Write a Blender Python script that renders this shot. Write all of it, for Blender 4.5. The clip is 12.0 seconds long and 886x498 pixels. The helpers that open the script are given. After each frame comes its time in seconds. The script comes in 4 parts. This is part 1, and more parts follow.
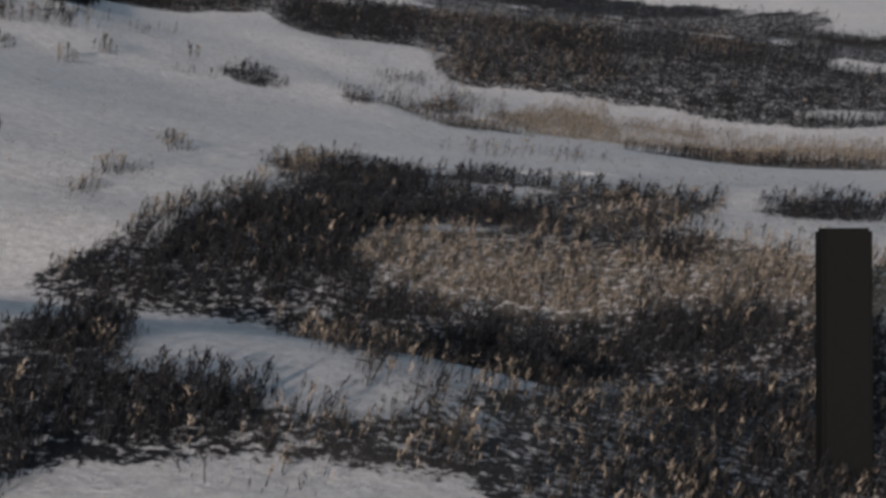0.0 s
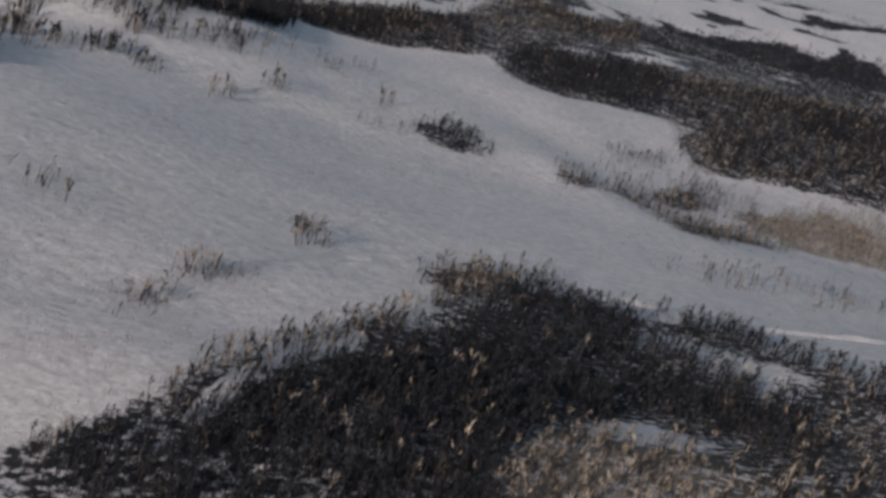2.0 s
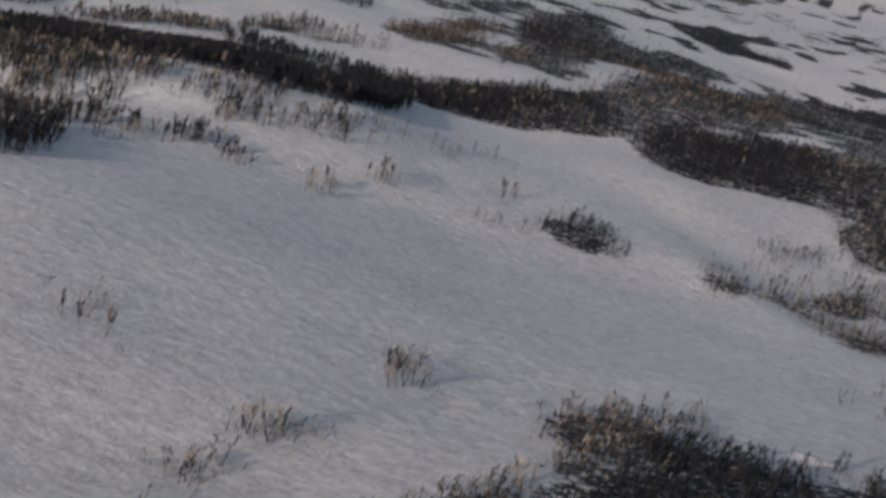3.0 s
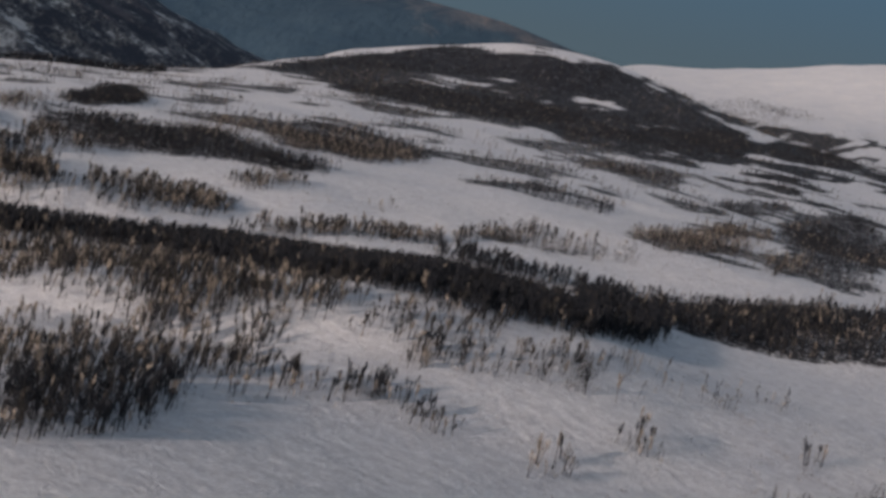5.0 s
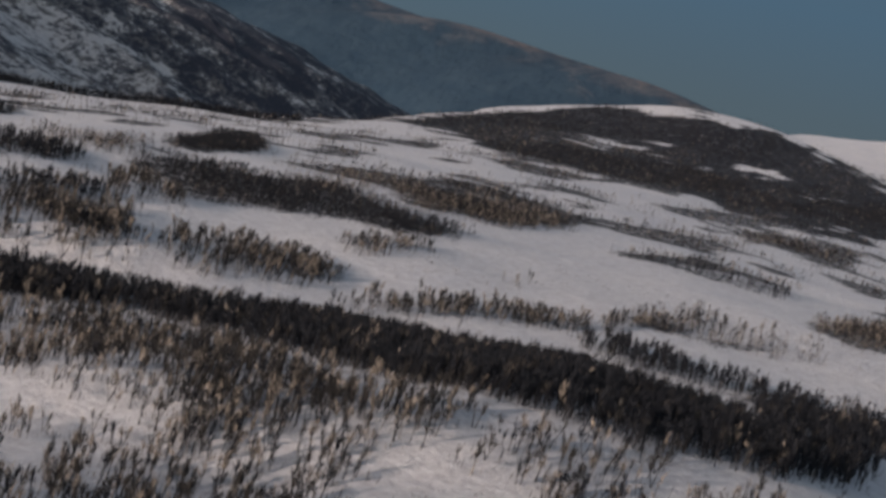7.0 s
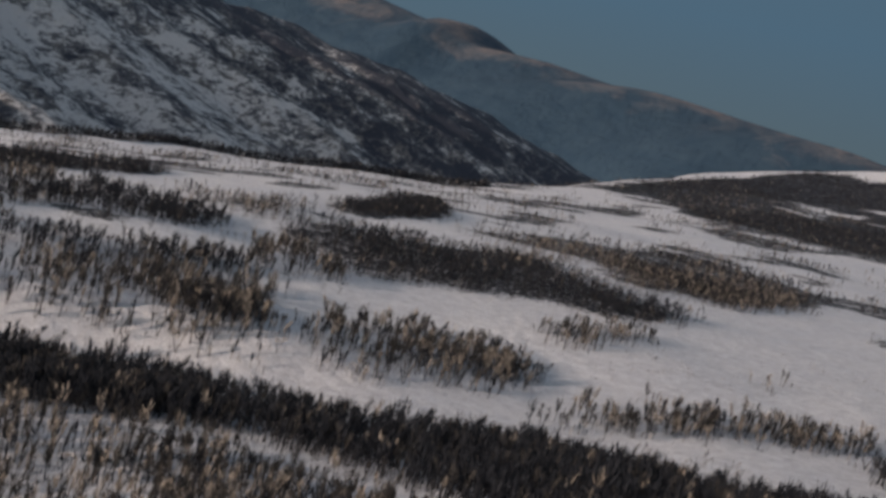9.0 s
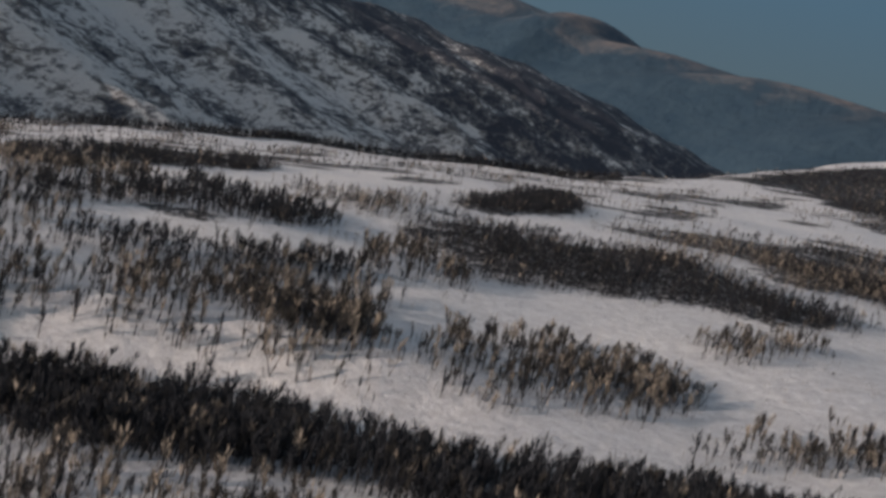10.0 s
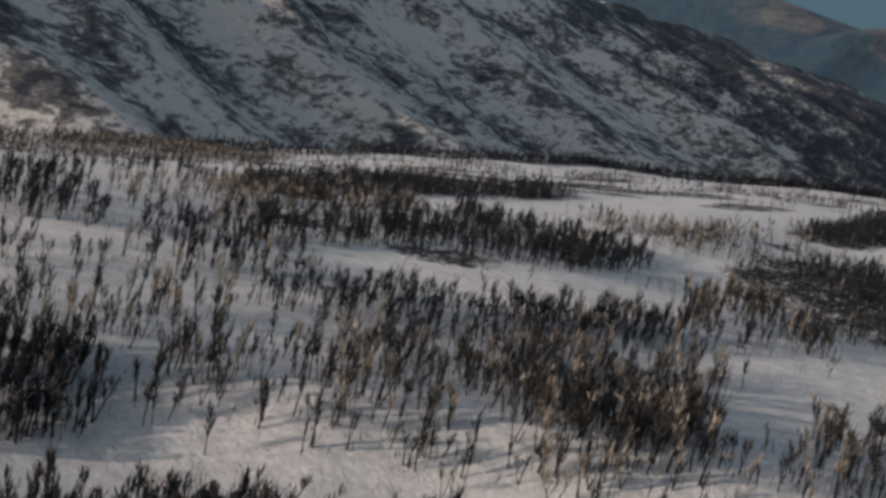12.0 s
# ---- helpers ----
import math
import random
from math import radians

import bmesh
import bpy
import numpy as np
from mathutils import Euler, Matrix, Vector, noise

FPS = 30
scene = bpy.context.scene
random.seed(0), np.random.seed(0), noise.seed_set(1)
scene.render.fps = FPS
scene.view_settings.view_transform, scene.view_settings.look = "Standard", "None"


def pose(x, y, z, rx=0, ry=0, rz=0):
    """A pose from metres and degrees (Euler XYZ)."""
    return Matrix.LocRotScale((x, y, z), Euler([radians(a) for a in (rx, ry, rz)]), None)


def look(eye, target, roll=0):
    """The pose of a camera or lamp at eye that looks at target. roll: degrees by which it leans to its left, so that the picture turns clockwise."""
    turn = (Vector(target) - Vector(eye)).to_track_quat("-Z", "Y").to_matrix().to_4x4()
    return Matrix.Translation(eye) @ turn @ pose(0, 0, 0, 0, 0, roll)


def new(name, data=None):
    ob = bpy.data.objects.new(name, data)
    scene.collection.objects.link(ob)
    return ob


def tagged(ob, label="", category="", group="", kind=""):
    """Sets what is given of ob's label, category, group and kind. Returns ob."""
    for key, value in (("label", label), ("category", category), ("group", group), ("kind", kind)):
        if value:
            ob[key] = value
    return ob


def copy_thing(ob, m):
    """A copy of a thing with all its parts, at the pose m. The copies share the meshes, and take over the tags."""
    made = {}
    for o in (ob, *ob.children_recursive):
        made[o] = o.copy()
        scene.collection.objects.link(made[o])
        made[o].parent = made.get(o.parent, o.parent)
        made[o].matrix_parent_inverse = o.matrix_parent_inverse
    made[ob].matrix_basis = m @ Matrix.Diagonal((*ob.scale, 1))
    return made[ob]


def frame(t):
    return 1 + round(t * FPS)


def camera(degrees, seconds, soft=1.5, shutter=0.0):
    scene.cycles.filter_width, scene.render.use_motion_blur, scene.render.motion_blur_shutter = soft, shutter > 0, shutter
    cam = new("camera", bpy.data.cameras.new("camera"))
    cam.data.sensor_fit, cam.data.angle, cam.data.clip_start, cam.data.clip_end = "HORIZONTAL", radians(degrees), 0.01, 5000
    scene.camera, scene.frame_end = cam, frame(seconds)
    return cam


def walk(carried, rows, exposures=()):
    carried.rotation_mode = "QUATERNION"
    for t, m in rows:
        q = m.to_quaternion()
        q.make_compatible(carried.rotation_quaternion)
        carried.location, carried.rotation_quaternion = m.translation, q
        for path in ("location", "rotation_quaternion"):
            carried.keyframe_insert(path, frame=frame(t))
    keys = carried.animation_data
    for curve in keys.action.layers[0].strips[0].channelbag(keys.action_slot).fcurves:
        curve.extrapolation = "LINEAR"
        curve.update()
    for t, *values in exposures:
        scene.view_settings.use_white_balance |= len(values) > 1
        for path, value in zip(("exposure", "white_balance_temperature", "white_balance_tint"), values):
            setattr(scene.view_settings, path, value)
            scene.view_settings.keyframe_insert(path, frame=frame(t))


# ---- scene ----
cam = camera(29.57, 12.0, soft=3.2)
PATH = [
    (0, (0.03, -3.07, 58.61), (5.82, 94.29, 36.52), 7.41),
    (0.5, (1.38, 11.48, 58.45), (5.03, 109.00, 36.65), 9.03),
    (1, (2.18, 26.28, 58.24), (2.78, 123.69, 35.61), 10.25),
    (1.5, (2.61, 41.40, 57.87), (-0.74, 138.55, 34.40), 11.32),
    (2, (2.62, 56.19, 57.64), (-5.43, 153.26, 35.01), 13.07),
    (2.5, (1.57, 70.47, 57.49), (-10.53, 167.44, 36.24), 13.22),
    (3, (-0.49, 85.41, 56.69), (-17.20, 181.87, 36.27), 12.30),
    (3.5, (-3.05, 99.73, 55.67), (-24.52, 195.85, 38.34), 11.26),
    (3.7, (-4.18, 105.06, 55.51), (-27.24, 201.11, 39.97), 10.77),
    (5.3, (-17.25, 147.78, 51.33), (-51.97, 240.96, 40.72), 11.33),
    (5.5, (-17.84, 150.72, 51.66), (-53.19, 243.74, 41.78), 12.12),
    (6, (-21.29, 160.37, 51.27), (-56.26, 253.69, 42.96), 12.23),
    (6.5, (-26.12, 172.00, 50.38), (-64.03, 264.03, 40.70), 11.85),
    (7, (-30.79, 183.03, 49.69), (-72.17, 273.59, 40.30), 12.24),
    (7.5, (-36.63, 194.70, 48.75), (-81.94, 283.41, 40.02), 11.64),
    (7.7, (-38.99, 199.24, 48.19), (-85.07, 287.57, 39.62), 11.18),
    (9.3, (-60.20, 233.10, 45.69), (-113.80, 317.17, 38.03), 11.90),
    (9.5, (-62.80, 237.03, 45.27), (-117.64, 320.20, 36.72), 11.48),
    (10, (-69.86, 246.87, 44.50), (-127.67, 327.93, 35.21), 11.01),
    (10.5, (-76.92, 256.06, 43.74), (-138.40, 334.47, 35.24), 10.74),
    (11, (-84.14, 264.52, 43.02), (-148.77, 340.39, 34.80), 9.92),
    (11.5, (-91.10, 272.82, 42.37), (-159.67, 345.06, 33.46), 9.92),
    (12, (-97.86, 280.22, 41.77), (-169.33, 349.33, 30.99), 9.17),
]
walk(cam, [(t, look(eye, target, roll)) for t, eye, target, roll in PATH],
     [(0.0, -0.09, 6450, 9), (2.5, 0.02, 6330, 12), (7.0, 0.09, 6550, 14), (9.5, 0.19, 6600, 12), (12.0, 0.21, 6680, 9)])

# ---- world, sun, exposure ----
SUN_AZ, SUN_EL = 202, 13.5  # degrees east of +y, and above the horizon
world = bpy.data.worlds.new("winter_sky")
scene.world = world
world.use_nodes = True
wn, wl = world.node_tree.nodes, world.node_tree.links
sky = wn.new("ShaderNodeTexSky")
sky.sky_type, sky.sun_disc = "NISHITA", False
sky.sun_elevation, sky.sun_rotation = radians(SUN_EL), radians(SUN_AZ)
sky.air_density, sky.dust_density = 1.2, 1.5
pale = wn.new("ShaderNodeHueSaturation")  # thin high cloud greys the blue a little
pale.inputs["Saturation"].default_value = 0.78
wl.new(sky.outputs[0], pale.inputs["Color"])
wl.new(pale.outputs[0], wn["Background"].inputs[0])
wn["Background"].inputs[1].default_value = 0.106

lamp = bpy.data.lights.new("sun", "SUN")
lamp.energy, lamp.angle, lamp.color = 2.75, radians(0.6), (1.0, 0.81, 0.69)
sun = new("sun", lamp)
toward = Vector((math.sin(radians(SUN_AZ)) * math.cos(radians(SUN_EL)), math.cos(radians(SUN_AZ)) * math.cos(radians(SUN_EL)), math.sin(radians(SUN_EL))))
sun.matrix_world = look(toward * 400, (0, 0, 0))


# ---- materials ----
def material(name, rough=0.8):
    m = bpy.data.materials.new(name)
    m.use_nodes = True
    n, l = m.node_tree.nodes, m.node_tree.links
    b = n["Principled BSDF"]
    b.inputs["Roughness"].default_value = rough
    b.inputs["Specular IOR Level"].default_value = 0.2
    return m, n, l, b


def coords(n, l, scale=(1, 1, 1), turn=(0, 0, 0)):
    tc, mp = n.new("ShaderNodeTexCoord"), n.new("ShaderNodeMapping")
    mp.inputs["Scale"].default_value, mp.inputs["Rotation"].default_value = scale, turn
    l.new(tc.outputs["Object"], mp.inputs["Vector"])
    return mp.outputs[0]


def noisy(n, l, at, scale, detail=6, rough=0.6, warp=0.0):
    t = n.new("ShaderNodeTexNoise")
    t.inputs["Scale"].default_value, t.inputs["Detail"].default_value, t.inputs["Roughness"].default_value = scale, detail, rough
    t.inputs["Distortion"].default_value = warp
    l.new(at, t.inputs["Vector"])
    return t.outputs["Fac"]


def ramp(n, l, fac, stops):
    r = n.new("ShaderNodeValToRGB")
    e = r.color_ramp.elements
    while len(e) < len(stops):
        e.new(0.5)
    for k, (p, c) in zip(e, stops):
        k.position, k.color = p, (*c, 1)
    l.new(fac, r.inputs[0])
    return r.outputs[0]


def mixed(n, l, fac, a, b, kind="MIX"):
    m = n.new("ShaderNodeMix")
    m.data_type, m.blend_type = "RGBA", kind
    for sock, v in ((m.inputs[0], fac), (m.inputs[6], a), (m.inputs[7], b)):
        if isinstance(v, (int, float)):
            sock.default_value = v
        elif isinstance(v, tuple):
            sock.default_value = (*v, 1)
        else:
            l.new(v, sock)
    return m.outputs[2]


def bumped(n, l, b, height, strength, distance):
    bp = n.new("ShaderNodeBump")
    bp.inputs["Strength"].default_value, bp.inputs["Distance"].default_value = strength, distance
    l.new(height, bp.inputs["Height"])
    l.new(bp.outputs[0], b.inputs["Normal"])


def snow_material():
    """Wind-packed snow; where scrub grows, heath debris, darkened for thicket shade, and dry grass show through it."""
    m, n, l, b = material("wind_packed_snow_and_heath", 0.75)
    at = coords(n, l)
    drift = coords(n, l, (0.85, 1.15, 1), (0, 0, radians(35)))
    base = ramp(n, l, noisy(n, l, at, 0.05, 5), [(0.3, (0.76, 0.78, 0.82)), (0.7, (0.90, 0.90, 0.91))])
    crust = ramp(n, l, noisy(n, l, at, 0.7, 9, 0.72), [(0.38, (1, 1, 1)), (0.66, (0.66, 0.655, 0.66))])
    snow = mixed(n, l, 0.75, base, crust, "MULTIPLY")
    grit = ramp(n, l, noisy(n, l, at, 3.0, 5, 0.8), [(0.32, (1, 1, 1)), (0.68, (0.66, 0.65, 0.66))])
    snow = mixed(n, l, 0.8, snow, grit, "MULTIPLY")
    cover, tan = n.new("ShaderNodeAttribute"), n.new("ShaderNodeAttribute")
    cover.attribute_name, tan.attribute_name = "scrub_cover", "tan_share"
    # near black: shade inside the dense thickets is put into this colour too
    shaded_litter = ramp(n, l, noisy(n, l, at, 2.2, 7, 0.7), [(0.3, (0.007, 0.008, 0.012)), (0.7, (0.032, 0.034, 0.042))])
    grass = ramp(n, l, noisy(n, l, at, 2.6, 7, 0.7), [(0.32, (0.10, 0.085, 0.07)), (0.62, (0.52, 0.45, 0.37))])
    shaded_litter = mixed(n, l, 1.0, shaded_litter, ramp(n, l, noisy(n, l, at, 0.11, 6, 0.7), [(0.35, (0.55, 0.55, 0.6)), (0.65, (1.3, 1.28, 1.25))]), "MULTIPLY")
    heath = mixed(n, l, tan.outputs["Fac"], shaded_litter, grass)
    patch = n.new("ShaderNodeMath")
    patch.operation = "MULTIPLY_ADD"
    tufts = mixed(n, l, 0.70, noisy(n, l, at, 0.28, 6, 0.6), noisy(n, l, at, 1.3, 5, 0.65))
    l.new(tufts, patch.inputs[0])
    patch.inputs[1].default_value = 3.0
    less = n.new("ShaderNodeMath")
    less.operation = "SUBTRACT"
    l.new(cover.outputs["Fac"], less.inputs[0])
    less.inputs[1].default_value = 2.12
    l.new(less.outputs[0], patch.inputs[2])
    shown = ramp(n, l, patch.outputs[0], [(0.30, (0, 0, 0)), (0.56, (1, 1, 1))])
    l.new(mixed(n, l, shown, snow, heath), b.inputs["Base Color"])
    relief = mixed(n, l, 0.35, noisy(n, l, drift, 0.6, 9, 0.72), noisy(n, l, drift, 0.16, 4, 0.55))
    bumped(n, l, b, relief, 1.0, 0.85)
    return m


def wood_material(name, dark, light, scale=3.0):
    m, n, l, b = material(name, 0.85)
    geo = n.new("ShaderNodeNewGeometry")
    tint = ramp(n, l, geo.outputs["Random Per Island"], [(0.0, dark), (0.6, tuple((a + c) / 2 for a, c in zip(dark, light))), (1.0, light)])
    grain = ramp(n, l, noisy(n, l, coords(n, l), scale, 4), [(0.3, (0.6, 0.6, 0.6)), (0.7, (1, 1, 1))])
    l.new(mixed(n, l, 1.0, tint, grain, "MULTIPLY"), b.inputs["Base Color"])
    return m


def slope_material(name, snow, scrub, scale, cut, stretch=(1, 1, 1), bare_end=None, relief=3.0, sunlit_tone=(1.7, 1.45, 1.15)):
    """Steep ground where wind-bared scrub and snow lie in streaks down the slope. bare_end: where, along y, it turns barer."""
    m, n, l, b = material(name, 0.85)
    streak = coords(n, l, stretch)
    blob = coords(n, l, tuple(v ** 0.6 for v in stretch), (0, 0, 0.5))
    fac = mixed(n, l, 0.5, noisy(n, l, streak, scale, 7, 0.66, 0.5), noisy(n, l, blob, scale * 0.45, 8, 0.66, 0.6))
    broad = noisy(n, l, coords(n, l), scale * 0.12, 3, 0.5)
    total = n.new("ShaderNodeMath")
    total.operation = "MULTIPLY_ADD"
    l.new(broad, total.inputs[0])
    total.inputs[1].default_value = 0.60
    l.new(fac, total.inputs[2])
    value = total.outputs[0]
    if bare_end:
        sep, span, add = n.new("ShaderNodeSeparateXYZ"), n.new("ShaderNodeMapRange"), n.new("ShaderNodeMath")
        l.new(coords(n, l), sep.inputs[0])
        l.new(sep.outputs["Y"], span.inputs["Value"])
        span.inputs["From Min"].default_value, span.inputs["From Max"].default_value = bare_end
        span.inputs["To Min"].default_value, span.inputs["To Max"].default_value = 0.0, 0.13
        add.operation = "ADD"
        l.new(span.outputs[0], add.inputs[0])
        l.new(value, add.inputs[1])
        value = add.outputs[0]
    thin = tuple(0.28 * a + 0.55 * c for a, c in zip(snow, scrub))
    bare = ramp(n, l, value, [(cut - 0.10, (0, 0, 0)), (cut - 0.02, (1, 1, 1))])
    thick = ramp(n, l, value, [(cut + 0.0, (0, 0, 0)), (cut + 0.08, (1, 1, 1))])
    fine = ramp(n, l, noisy(n, l, streak, scale * 9, 6, 0.75), [(0.35, tuple(v * 0.5 for v in scrub)), (0.7, tuple(v * 1.6 for v in scrub))])
    drift = ramp(n, l, noisy(n, l, blob, scale * 5, 5, 0.7), [(0.3, tuple(v * 0.75 for v in snow)), (0.7, snow)])
    # warm patches put grazing sunlight into the colour of the thin scrub
    dry = ramp(n, l, noisy(n, l, blob, scale * 0.22, 7, 0.65), [(0.46, (1, 1, 1)), (0.64, sunlit_tone)])
    sparse = mixed(n, l, 1.0, mixed(n, l, 0.45, thin, fine), dry, "MULTIPLY")
    l.new(mixed(n, l, thick, mixed(n, l, bare, drift, sparse), fine), b.inputs["Base Color"])
    bumped(n, l, b, value, 1.0, relief)
    return m


SNOW = snow_material()
BARK = wood_material("birch_bark", (0.020, 0.020, 0.024), (0.070, 0.068, 0.070))
TWIG = wood_material("bare_dark_twigs", (0.008, 0.010, 0.016), (0.044, 0.048, 0.058))
FROST = wood_material("frosted_tan_twigs", (0.10, 0.089, 0.078), (0.60, 0.52, 0.44))
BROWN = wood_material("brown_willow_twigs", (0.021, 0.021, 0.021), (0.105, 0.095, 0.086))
PART_SURFACE = wood_material("dark_aircraft_part", (0.0035, 0.0045, 0.0055), (0.006, 0.007, 0.008))

# ---- lie of the land ----
# open fell rising gently ahead, with low swells and hollows: (x, y, spread, rise)
SWELLS = (
    (100, 340, 80, -6.7), (60, 620, 80, -7.8), (-420, 460, 80, -5.1), (-75, 310, 30, 10.7), (-20, 300, 80, -7.4),
    (100, 620, 80, -7.4), (-260, 460, 80, 3.0), (-75, 235, 30, 6.7), (60, 325, 30, -6.1), (70, 660, 140, -9.0),
    (-225, 340, 30, 4.2), (100, 660, 80, -7.0), (70, 730, 140, -7.9), (60, 175, 30, 7.7), (-380, 660, 80, -7.1),
    (-95, 300, 50, -4.2), (-420, 450, 140, -7.0), (0, 100, 30, 2.1), (-303, 1060, 72, 26.0), (-235, 1075, 60, 9.0), (-150, 1900, 130, 45.0),
    (120, 980, 230, -20.0),
)


# low snow banks whose faces catch the sun: foot from x, y to x, y, rise, width of the face, dip before it
BANKS = (
    (-178, 316, -150, 339, 1.5, 6, 1.2), (-150, 339, -137, 348, 1.2, 5, 0.8), (-80, 285, -67, 288, 0.9, 5, 0.4),
    (-70, 265, -35, 286, 0.9, 12, 0.4), (-36, 286, 4, 291, 0.9, 12, 0.4), (-112, 280, -80, 277, 1.4, 8, 1.0),
)


def smooth(a, b, v):
    s = np.clip((v - a) / (b - a), 0, 1)
    return s * s * (3 - 2 * s)


def land(x, y):
    """Height of the snow-covered ground, without its fine ripples."""
    x, y = np.asarray(x, float), np.asarray(y, float)
    z = 15.96 + 0.013 * np.clip(x, -700, 500) + 0.0354 * np.clip(y, -200, 880)
    z = z - 0.022 * np.clip(y - 880, 0, 420) + 0.075 * np.clip(y - 1300, 0, 600)
    for cx, cy, spread, rise in SWELLS:
        z = z + rise * np.exp(-((x - cx) ** 2 + (y - cy) ** 2) / (2 * spread * spread))
    # the first slope tips away from the sun, down to a hollow
    z = z + np.interp(y + 7 * np.sin(x / 21), (40, 96, 138, 178), (0, 3.3, -2.9, 0)) * smooth(45, 15, x) * smooth(-110, -40, x)
    # a long drift across the near ground
    z = z + 1.2 * np.sin((y + 0.12 * x - 148) / 7.4) * smooth(-62, -28, x) * smooth(95, 55, x) * smooth(78, 100, y) * smooth(205, 172, y)
    for x0, y0, x1, y1, rise, width, dip in BANKS:
        reach = math.hypot(x1 - x0, y1 - y0)
        ux, uy = (x1 - x0) / reach, (y1 - y0) / reach
        u, v = (x - x0) * ux + (y - y0) * uy, (y - y0) * ux - (x - x0) * uy
        v = v + 0.8 * np.sin(u / 3.1) + 0.6 * np.sin(u / 1.3 + 1)
        lie = np.interp(v, (-40, -24, -2, width, width + 22, width + 60), (0, 0, -dip, rise, 0.35 * rise, 0))
        z = z + lie * smooth(-5, 4, u) * smooth(reach + 5, reach - 4, u)
    # the fell breaks off along its far rim into a side valley
    rim = np.interp(y, (0, 431, 600, 690, 753, 900, 1065, 1300, 1900), (-360, -378, -387, -328, -318, -345, -400, -410, -440))
    z = z - 110 * smooth(4, 170, rim - x)
    return z - 160 * smooth(1920, 2500, y)


def ripples(x, y):
    """Low drifts lying across the wind."""
    u, v = x * 0.82 + y * 0.57, -x * 0.57 + y * 0.82
    swell = 0.35 * np.sin((y + 0.5 * np.sin(x / 9.0) * 9) / 7.5 + 1.9 * np.sin(x / 17.0)) * np.sin(x / 23.0 + y / 41.0) * smooth(190, 260, y) * smooth(700, 500, y)
    calm = 1 - 0.7 * smooth(-85, -60, x) * smooth(185, 205, y) * smooth(302, 284, y)
    return calm * (swell + 0.35 * np.sin(u / 9.0 + 1.7 * np.sin(v / 31.0)) + 0.22 * np.sin(v / 6.3 + 1.3 * np.sin(u / 17.0)) + 0.3 * np.sin(u / 27.0 + 2 * np.sin(v / 50.0 + 1)))


def ground_z(x, y):
    return land(x, y) + ripples(np.asarray(x, float), np.asarray(y, float))


def sheet(name, xs, ys, z, mat):
    gx, gy = np.meshgrid(xs, ys)
    co = np.stack([gx, gy, z(gx, gy)], -1).reshape(-1, 3)
    w = len(xs)
    i = (np.arange(len(ys) - 1)[:, None] * w + np.arange(w - 1)[None]).ravel()
    faces = np.stack([i, i + 1, i + w + 1, i + w], 1)
    return mesh_of(name, co, faces, mat)


def mesh_of(name, co, faces, *mats, which=None):
    me = bpy.data.meshes.new(name)
    co, faces = np.asarray(co, np.float32), np.asarray(faces, np.int32)
    me.vertices.add(len(co))
    me.vertices.foreach_set("co", co.ravel())
    k = faces.shape[1]
    me.loops.add(faces.size)
    me.loops.foreach_set("vertex_index", faces.ravel())
    me.polygons.add(len(faces))
    me.polygons.foreach_set("loop_start", np.arange(0, faces.size, k, dtype=np.int32))
    for m in mats:
        me.materials.append(m)
    if which is not None:
        me.polygons.foreach_set("material_index", np.asarray(which, np.int32))
    else:
        me.polygons.foreach_set("use_smooth", np.ones(len(faces), bool))
    me.update(calc_edges=True)
    return new(name, me)


def steps(*runs):
    """Grid lines: (from, to, spacing) runs, end to end."""
    return np.unique(np.concatenate([np.arange(a, b + 1e-6, s) for a, b, s in runs]))


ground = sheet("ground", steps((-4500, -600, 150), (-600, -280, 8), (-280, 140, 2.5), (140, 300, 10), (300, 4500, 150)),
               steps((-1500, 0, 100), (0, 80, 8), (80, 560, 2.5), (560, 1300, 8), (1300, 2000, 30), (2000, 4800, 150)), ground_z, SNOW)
tagged(ground, "wind-packed snow over a rolling open fell", "snow", kind="structure")

# ---- mountains beyond the side valley ----
# bluish scrub colour is lifted to carry some distance haze
FELL = slope_material("scrubby_mountainside", (0.86, 0.85, 0.85), (0.058, 0.066, 0.090), 0.32, 0.862, (1.1, 0.8, 1.1), (850, 1120), 7.0, (1.4, 1.3, 1.15))


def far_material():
    """Dark wooded flanks below, thin snow above, both tinted with painted distance haze."""
    m, n, l, b = material("haze_tinted_range", 0.9)
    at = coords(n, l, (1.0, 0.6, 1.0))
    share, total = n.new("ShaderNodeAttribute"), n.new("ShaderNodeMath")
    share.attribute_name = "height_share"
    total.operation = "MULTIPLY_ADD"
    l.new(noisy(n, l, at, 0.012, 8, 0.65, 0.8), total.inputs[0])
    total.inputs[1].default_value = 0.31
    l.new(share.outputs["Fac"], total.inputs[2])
    # blue of the air between is mixed into this base colour
    hazed_woods = ramp(n, l, noisy(n, l, at, 0.03, 6, 0.7), [(0.3, (0.028, 0.058, 0.094)), (0.7, (0.048, 0.084, 0.120))])
    # pale pink puts the sunlit edge of the crest into the colour
    hazed_lit_tops = ramp(n, l, noisy(n, l, at, 0.02, 7, 0.7), [(0.36, (0.085, 0.112, 0.140)), (0.64, (0.25, 0.212, 0.20))])
    l.new(mixed(n, l, ramp(n, l, total.outputs[0], [(0.60, (0, 0, 0)), (0.70, (1, 1, 1))]), hazed_woods, hazed_lit_tops), b.inputs["Base Color"])
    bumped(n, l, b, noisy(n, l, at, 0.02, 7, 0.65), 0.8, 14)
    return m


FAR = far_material()


